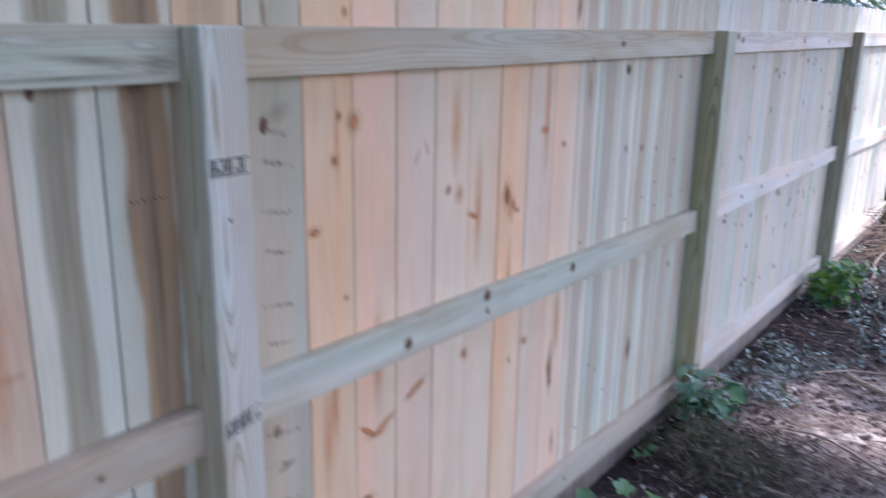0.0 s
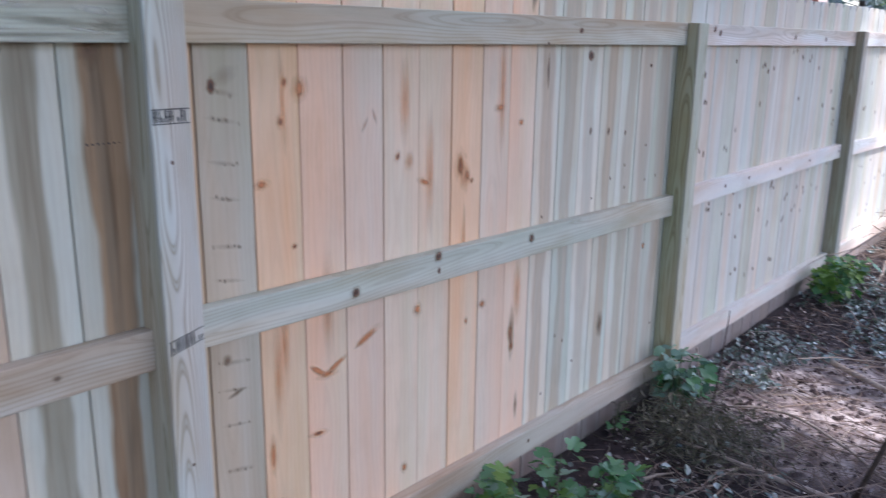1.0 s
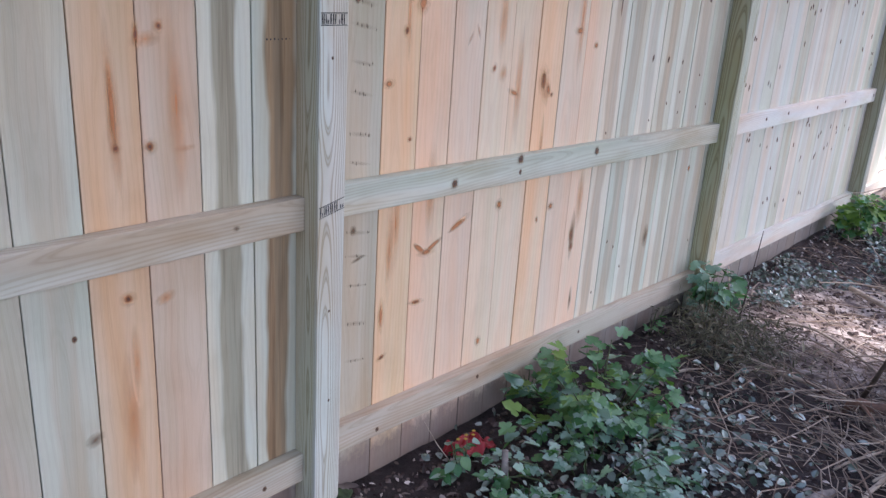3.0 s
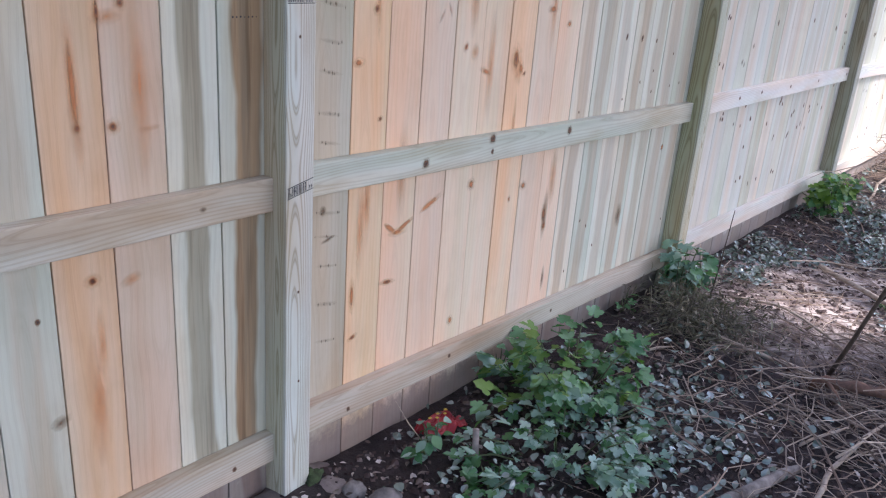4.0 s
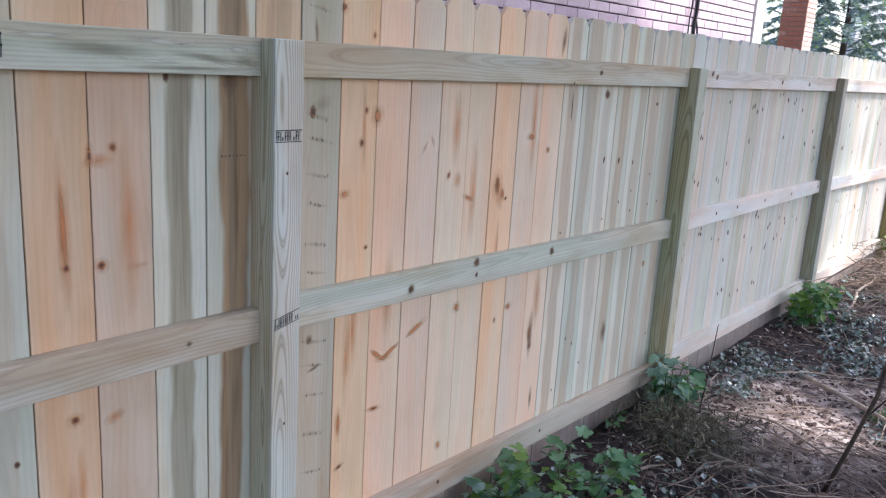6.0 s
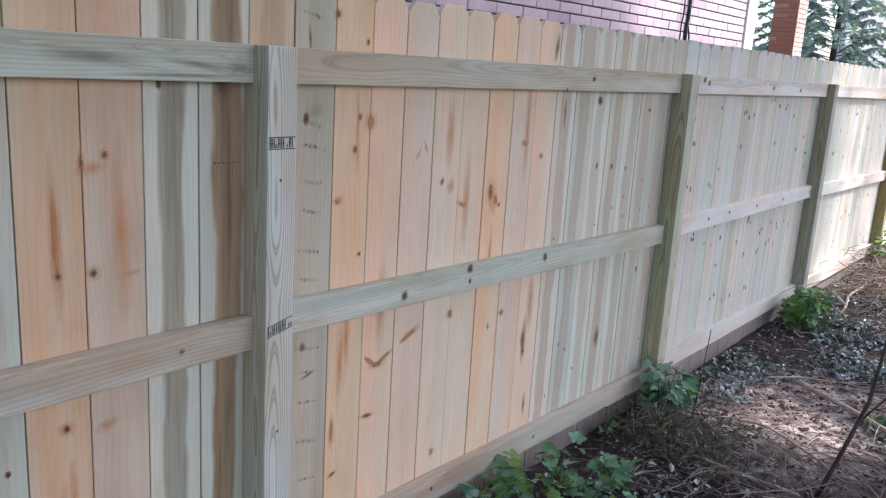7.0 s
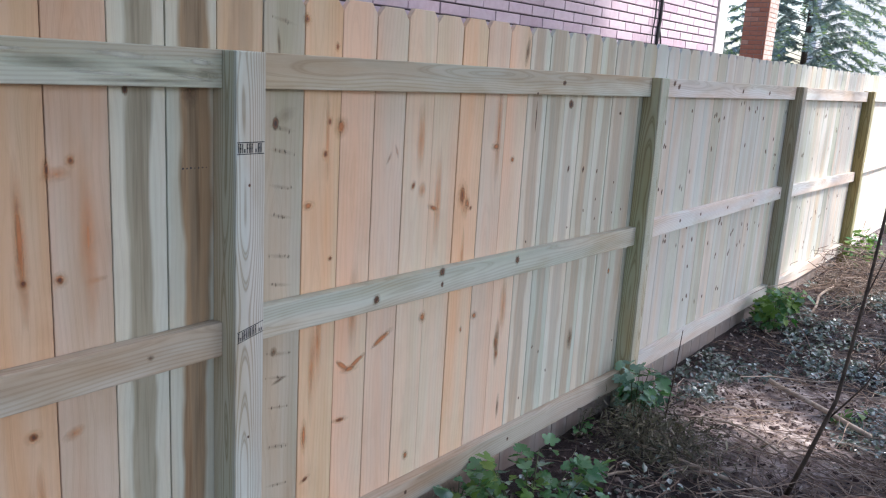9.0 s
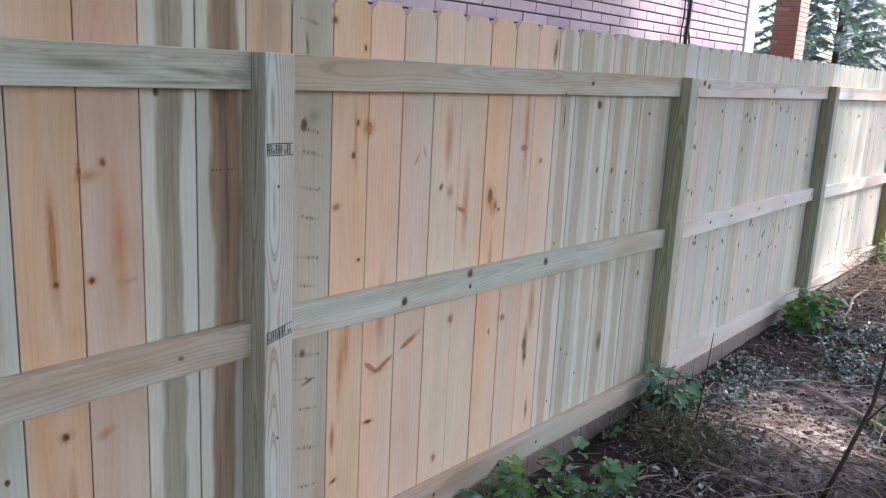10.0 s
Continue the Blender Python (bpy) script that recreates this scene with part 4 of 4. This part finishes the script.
stick("log", lain((1.108, 1.29), (0.985, 0.86), 5, 0.006, 0.012, 0.01), [0.014, 0.019, 0.020, 0.021, 0.020, 0.017], LOG, "short grey weathered piece of wood on the soil", "wood", 10)
stick("stick", lain((0.32, 4.98), (0.22, 6.2), 5, 0.03, 0.010, 0.04), [0.009, 0.010, 0.010, 0.010, 0.009, 0.007], STICK, "pale dry stick in the litter", "stick")
stick("branch", lain((1.21, 1.12), (1.19, 1.36), 3, 0.006, 0.008, 0.02) + lain((1.20, 1.42), (1.247, 1.80), 4, 0.012, 0.007, 0.03), [0.008, 0.009, 0.009, 0.009, 0.008, 0.007, 0.007, 0.006, 0.005], STICK, "crooked pale forked branch on the soil", "branch", 7,
      [(((1.20, 1.33, 0.03), (1.24, 1.46, 0.05), (1.30, 1.56, 0.03)), 0.005)])
stick("stick", lain((1.06, 1.44), (1.155, 1.675), 4, 0.005, 0.005, 0.02), [0.005, 0.006, 0.006, 0.006, 0.005], STICK, "thin pale dry stick on the weeds", "stick", 6)
stick("stick", lain((0.853, 1.18), (0.858, 1.38), 4, 0.005, 0.004, 0.01), [0.003, 0.004, 0.004, 0.004, 0.003], STICK, "thin pale dry twig on the dark soil", "stick", 6)
stick("stick", lain((0.464, 1.57), (0.561, 1.84), 4, 0.005, 0.003, 0.01), [0.003, 0.003, 0.003, 0.003, 0.002], STICK, "thin straight stem lying on the dark soil", "stick", 6)
stick("stick", lain((0.34, 1.66), (0.405, 1.80), 4, 0.006, 0.006, 0.01), [0.008, 0.007, 0.006, 0.004, 0.003], STICK, "short pale twig on the dark soil", "stick", 6)
stick("stump", [(0.335, 0.52, -0.08), (0.335, 0.525, 0.0), (0.325, 0.53, 0.07)], [0.014, 0.012, 0.011], LOG, "short cut stem standing among the leaves", "stump")
stick("sapling", [(0.965, 2.02, -0.06), (1.03, 1.99, 0.16), (1.11, 1.95, 0.45), (1.15, 1.94, 0.90), (1.18, 1.94, 1.44), (1.23, 1.95, 1.95)], [0.010, 0.009, 0.0075, 0.006, 0.005, 0.003], BARK,
      "thin dark bare sapling rising from the weeds", "sapling", 8, [(((1.083, 1.965, 0.35), (1.19, 1.98, 0.52), (1.27, 1.98, 0.72)), 0.004), (((1.146, 1.94, 0.85), (1.185, 1.99, 1.02), (1.21, 2.0, 1.22)), 0.003)])
stick("twig_upright", [(0.28, 2.44, -0.06), (0.305, 2.42, 0.15), (0.34, 2.37, 0.44)], [0.004, 0.003, 0.0018], BARK, "thin dark twig standing by the fence", "twig", 6)
stick("twig_upright", [(0.20, 2.50, -0.06), (0.17, 2.52, 0.10), (0.14, 2.55, 0.17)], [0.004, 0.004, 0.003], STICK, "short dry brown stalk by the fence post", "twig", 6)
stick("straw_stalk", [(0.17, 0.47, -0.04), (0.12, 0.44, 0.03), (0.09, 0.40, 0.12)], [0.002, 0.0018, 0.0012], STICK, "thin pale straw leaning on the fence", "straw", 5)

# crumpled red wrapper, half under the leaves
bm = bmesh.new()
bmesh.ops.create_grid(bm, x_segments=22, y_segments=22, size=0.5)
for v in bm.verts:
    q = Vector((v.co.x * 5, v.co.y * 5, 2.0))
    edge = 1 + 0.25 * noise.noise(q * 0.8 + Vector((5, 0, 0)))
    v.co = Vector((v.co.x * 0.11 * edge, v.co.y * 0.17 * edge, 0.030 + 0.026 * noise.noise(q) + 0.014 * noise.noise(q * 2.6) - 0.05 * (v.co.x ** 2 + v.co.y ** 2)))
wrap_at = (0.125, 0.60)
wrapper = thing("wrapper", (*wrap_at, ground_z(*wrap_at)), "crumpled red plastic wrapper on the soil by the fence", "wrapper")
sheet = part("sheet", bm, RED_BAG, wrapper, smooth=True)
sol = sheet.modifiers.new("thick", "SOLIDIFY")
sol.thickness = 0.001
bm = bmesh.new()
for i in range(5):
    bmesh.ops.create_grid(bm, x_segments=1, y_segments=1, size=0.5, matrix=Matrix.Translation((0.015 * (i % 2) - 0.01, -0.05 + 0.02 * i, 0.058)) @ Matrix.Diagonal((0.010, 0.012, 1, 1)))
part("print", bm, YELLOW_PRINT, wrapper, "yellow printed marks")


# ---- brick house behind the fence ----
HX, COURSE, BL, CORNER = -1.206, 0.0677, 0.268, 6.50
house = thing("house", (HX, 3.0, 0), "pink-painted brick house wall close behind the fence", "house")
o = Vector((HX, 3.0, 0))


def hpart(name, bm, mat, parent=house, label=""):
    ob = part(name, bm, mat, parent, label)
    ob.location = -o if parent is house else (0, 0, 0)
    return ob


wall = hpart("wall", box(HX - 0.25, HX - 0.009, -6.0, CORNER, -0.3, 3.7), MORTAR_DARK)
hpart("wall", box(HX - 6.0, HX - 0.26, CORNER - 0.25, CORNER - 0.001, -0.3, 3.7), MORTAR_DARK)
hpart("corner_board", box(HX - 0.06, HX + 0.02, CORNER + 0.002, CORNER + 0.225, -0.2, 3.7, 0.004), WHITE_TRIM, label="white painted corner board")
for y, rad in ((5.193, 0.013), (5.086, 0.006)):
    v, f = tube([(HX + 0.014, y - 0.01, 1.1), (HX + 0.014, y, 1.985), (HX + 0.016, y + 0.014, 2.056), (HX + 0.014, y + 0.018, 3.7)], [rad] * 4, 8)
    hpart("cable", mesh("cable", v, f, CABLE, True), None, label="black cable running up the wall")
v, f = tube([(HX + 0.016, 5.193, 2.03), (HX + 0.016, 5.252, 1.91), (HX + 0.016, 5.288, 1.72)], [0.008] * 3, 6)
hpart("cable", mesh("cable", v, f, CABLE, True), None, label="black cable branching off")


def brick_mesh(length, height, depth, mat, b=0.003):
    bm = box(-depth, 0, -length / 2, length / 2, -height / 2, height / 2)
    bmesh.ops.bevel(bm, geom=[e for e in bm.edges if all(abs(v.co.x) < 1e-6 for v in e.verts)], offset=b, segments=1, affect="EDGES")
    me = bpy.data.meshes.new("brick")
    bm.to_mesh(me)
    bm.free()
    me.materials.append(mat)
    return me


# ---- brick porch column ----
CX0, CX1, CY0, CY1 = -2.650, -2.285, 11.555, 11.98
column = thing("porch_column", ((CX0 + CX1) / 2, (CY0 + CY1) / 2, 0), "orange-red brick porch column with pale joints", "column")
co = Vector(column.location)
core = part("core", box(CX0 + 0.006, CX1 - 0.006, CY0 + 0.006, CY1 - 0.006, -0.3, 4.6), MORTAR_LIGHT, column)
core.location = -co


# ---- trees ----
def conifer(at, height, spread, seed, label, tips=0.15, low=0.4, limbs=90):
    """Trunk, limbs and drooping sprays of needles."""
    r = random.Random(seed)
    top = thing("conifer_tree", (at[0], at[1], ground_z(*at)), label, "tree")
    v, f = tube([(0, 0, -0.2), (0.05, 0.03, height * 0.5), (0, 0.05, height)], [spread * 0.03, spread * 0.02, 0.01], 9)
    part("trunk", mesh("trunk", v, f, BARK, True), None, top)
    verts, faces, tv, tf, lv, lf = [], [], [], [], [], []
    for i in range(limbs):
        z = low + (height - low) * (i / limbs) ** 1.7 + r.uniform(-0.1, 0.1)
        a = i * 2.4 + r.uniform(-0.3, 0.3)
        reach = spread * (1 - 0.75 * z / height) * r.uniform(0.65, 1.1)
        d = Vector((math.cos(a), math.sin(a), 0))
        pts = [Vector((0, 0, z)), d * reach * 0.5 + Vector((0, 0, z + 0.12 * reach)), d * reach + Vector((0, 0, z - 0.12 * reach))]
        v, f = tube(pts, [0.009, 0.006, 0.003], 4)
        n = len(lv)
        lv += v
        lf += [tuple(q + n for q in face) for face in f]
        for s in range(150):
            t = r.uniform(0.2, 1.0)
            p = pts[0].lerp(pts[1], t * 2) if t < 0.5 else pts[1].lerp(pts[2], t * 2 - 1)
            side = Vector((-d.y, d.x, 0)) * r.choice((-1, 1))
            dirn = (d * r.uniform(0.2, 0.9) + side * r.uniform(0.3, 1.0) + Vector((0, 0, r.uniform(-0.8, 0.1)))).normalized()
            ln = reach * r.uniform(0.035, 0.09)
            tip = r.random() < tips and t > 0.5
            V, F = (tv, tf) if tip else (verts, faces)
            up = dirn.cross(Vector((r.gauss(0, 1), r.gauss(0, 1), r.gauss(0, 1)))).normalized()
            for q in range(8):
                b = p + dirn * ln * q / 8
                for sg in (-1, 1):
                    e = b + (dirn * 0.7 + up * sg * 0.9) * ln * 0.24 + Vector((0, 0, -0.01))
                    w = dirn * ln * 0.07
                    n = len(V)
                    V += [b - w, e, b + w]
                    F += [(n, n + 1, n + 2)]
    part("bough", mesh("bough", lv, lf, BARK, True), None, top)
    part("crown", mesh("crown", verts, faces, CONIFER), None, top)
    part("crown", mesh("crown", tv, tf, CONIFER_TIP), None, top, "fresh yellow-green tips")
    return top


conifer((-4.55, 22.3), 9.9, 3.2, 2, "blue-green conifer behind the house", 0.18, limbs=270)
conifer((-9.0, 27.0), 10.5, 2.6, 3, "blue-green conifer further behind the house", 0.10)
conifer((-5.2, 17.4), 2.75, 0.95, 4, "small yellow-green evergreen by the porch", 0.7, 0.2)


# gaps cut in the added crowns along the sun's rays, to light soil patches
GAPS = [(Vector((0.58, 2.92, 0)), 0.30), (Vector((0.78, 2.66, 0)), 0.33), (Vector((1.15, 3.45, 0)), 0.26), (Vector((0.85, 4.2, 0)), 0.24)]


def broadleaf(at, height, base, radii, count, seed, label, leaf=0.20):
    """A tree: trunk, limbs, and a crown of many small leaves in clumps."""
    r = random.Random(seed)
    foot = Vector((at[0], at[1], ground_z(*at)))
    top = thing("tree", foot, label, "tree")
    v, f = tube([(0, 0, -0.2), (0.06, 0.04, height * 0.35), (0.0, 0.1, height * 0.8)], [0.16, 0.12, 0.04], 9)
    part("trunk", mesh("trunk", v, f, BARK, True), None, top)
    verts, faces = [], []
    mid = Vector((0, 0, (base + height) / 2))
    for c in range(count // 60):
        while True:
            d = Vector((r.uniform(-1, 1), r.uniform(-1, 1), r.uniform(-1, 1)))
            if d.length < 1:
                break
        cc = mid + Vector((d.x * radii[0], d.y * radii[1], d.z * (height - base) / 2))
        if cc.z > height - 0.5:
            cc.z = height - 0.5 - r.random() * 0.5
        way = [Vector((0, 0, base + 0.2)).lerp(mid.lerp(cc, 0.5), q / 6) for q in range(7)] + [mid.lerp(cc, 0.5 + q / 12) for q in range(7)]
        if c % 5 == 0 and not any((p + foot - g).cross(to_sun).length < w for g, w in GAPS for p in way):
            lv, lf = tube([Vector((0, 0, base + 0.2)), mid.lerp(cc, 0.5), cc], [0.05, 0.03, 0.01], 5)
            part("limb", mesh("limb", lv, lf, BARK, True), None, top)
        for i in range(60):
            p = cc + Vector((r.gauss(0, 0.28), r.gauss(0, 0.28), r.gauss(0, 0.22)))
            if any((p + foot - g).cross(to_sun).length < w for g, w in GAPS):
                continue
            m = Euler((r.uniform(0, 6), r.uniform(0, 6), r.uniform(0, 6))).to_matrix() * leaf * r.uniform(0.7, 1.2)
            n = len(verts)
            verts += [p, p + m @ Vector((0.5, -0.35, 0.05)), p + m @ Vector((1, 0, 0)), p + m @ Vector((0.5, 0.35, 0.05))]
            faces.append((n, n + 1, n + 2, n + 3))
    part("crown", mesh("crown", verts, faces, CANOPY), None, top)
    return top


# unseen trees, added to block sun and sky over the near fence
for i, (x, y, tall, count) in enumerate(((4.9, 1.0, 9.5, 13000), (5.0, 3.5, 10.5, 15000), (4.75, 5.8, 10.5, 15000), (5.3, -2.4, 8.6, 9000), (1.9, -3.7, 6.8, 9000), (4.9, 8.6, 9.0, 1500))):
    broadleaf((x, y), tall, min(4.0, tall - 4.2), (2.1, 2.0), count, 40 + i, "unseen leafy tree added to shade the fence")


# ---- far shed ----
far = thing("far_house", (-8.0, 33.0, 0), "white-sided house far behind the trees", "house")
far.rotation_euler = (0, 0, radians(50))
part("wall", box(1.2, 12.0, -0.2, 0.2, -0.3, 7.2), SIDING, far)
part("corner_board", box(1.05, 1.19, -0.26, 0.2, -0.3, 7.2), WHITE_TRIM, far)
board = box(1.2, 12.0, -0.235, -0.203, 0, 0.165)
board_mesh = bpy.data.meshes.new("siding_board")
board.to_mesh(board_mesh)
board.free()
for i in range(39):
    part("siding_board", board_mesh, SIDING, far, at=(0, 0, 0.05 + 0.18 * i))
shed = thing("shed", (-1.2, 17.5, 0), "low grey-roofed shed beyond the fence", "shed")
part("wall", box(-2.0, -0.5, -0.8, 0.8, -0.3, 1.68), SIDING, shed)
bm = box(-2.2, -0.3, -1.0, 1.0, 1.69, 1.77, 0.01)
for v in bm.verts:
    v.co.z += 0.22 * (1 - abs(v.co.y))
part("roof", bm, ROOFING, shed, "blue-grey roof")

# ---- bricks, last ----
PB = {0: brick_mesh(BL - 0.006, COURSE - 0.009, 0.09, BRICK_PINK), 1: brick_mesh(BL / 2 - 0.006, COURSE - 0.009, 0.09, BRICK_PINK)}
rb = random.Random(17)
extra_v, extra_f = [], []
for c in range(23, 54):
    z = 0.04 + COURSE * (c + 0.5)
    y = CORNER - 0.002 - (BL / 2 if c % 2 else 0.0)
    if c % 2:
        b = part("brick", PB[1], None, wall)
        b.location = (HX + rb.uniform(-0.001, 0.001), CORNER - BL / 4, z)
    while y - BL > 0.5:
        yc = y - BL / 2
        if 26 <= c <= 38:
            b = part("brick", PB[0], None, wall)
            b.location = (HX + rb.uniform(-0.0015, 0.0015), yc + rb.uniform(-0.001, 0.001), z)
        else:
            n = len(extra_v)
            h, l = (COURSE - 0.009) / 2, (BL - 0.006) / 2
            extra_v += [(HX - 0.01, yc - l, z - h), (HX - 0.01, yc + l, z - h), (HX - 0.01, yc + l, z + h), (HX - 0.01, yc - l, z + h), (HX, yc - l, z - h), (HX, yc + l, z - h), (HX, yc + l, z + h), (HX, yc - l, z + h)]
            extra_f += [tuple(n + q for q in face) for face in ((4, 5, 6, 7), (0, 1, 5, 4), (1, 2, 6, 5), (2, 3, 7, 6), (3, 0, 4, 7))]
        y -= BL
tagged(part("bricks", mesh("bricks", extra_v, extra_f, BRICK_PINK), None, wall), kind="stuff")

L1, D1 = CX1 - CX0, CY1 - CY0
SIDES = {"south": (brick_mesh(0.215, COURSE - 0.010, 0.05, BRICK_RED), brick_mesh(0.105, COURSE - 0.010, 0.05, BRICK_RED)),
         "east": (brick_mesh(0.215, COURSE - 0.010, 0.05, BRICK_SUNLIT), brick_mesh(0.105, COURSE - 0.010, 0.05, BRICK_SUNLIT))}
for c in range(22, 66):
    z = 0.02 + COURSE * (c + 0.5)
    for face in ("south", "east"):
        span = L1 if face == "south" else D1
        runs, q = [], -span / 2
        first = 0.22 if c % 2 else 0.11
        while q < span / 2 - 0.02:
            ln = min(first, span / 2 - q)
            runs.append((q + ln / 2, ln))
            q += ln
            first = 0.22
        for mid, ln in runs:
            b = part("brick", SIDES[face][0 if ln > 0.16 else 1], None, core)
            s = (ln - 0.008) / (0.215 if ln > 0.16 else 0.105)
            if face == "south":
                b.matrix_basis = Matrix.Translation((co.x + mid, CY0, z)) @ Matrix.Rotation(-math.pi / 2, 4, "Z") @ Matrix.Diagonal((1, s, 1, 1))
            else:
                b.matrix_basis = Matrix.Translation((CX1, co.y + mid, z)) @ Matrix.Diagonal((1, s, 1, 1))
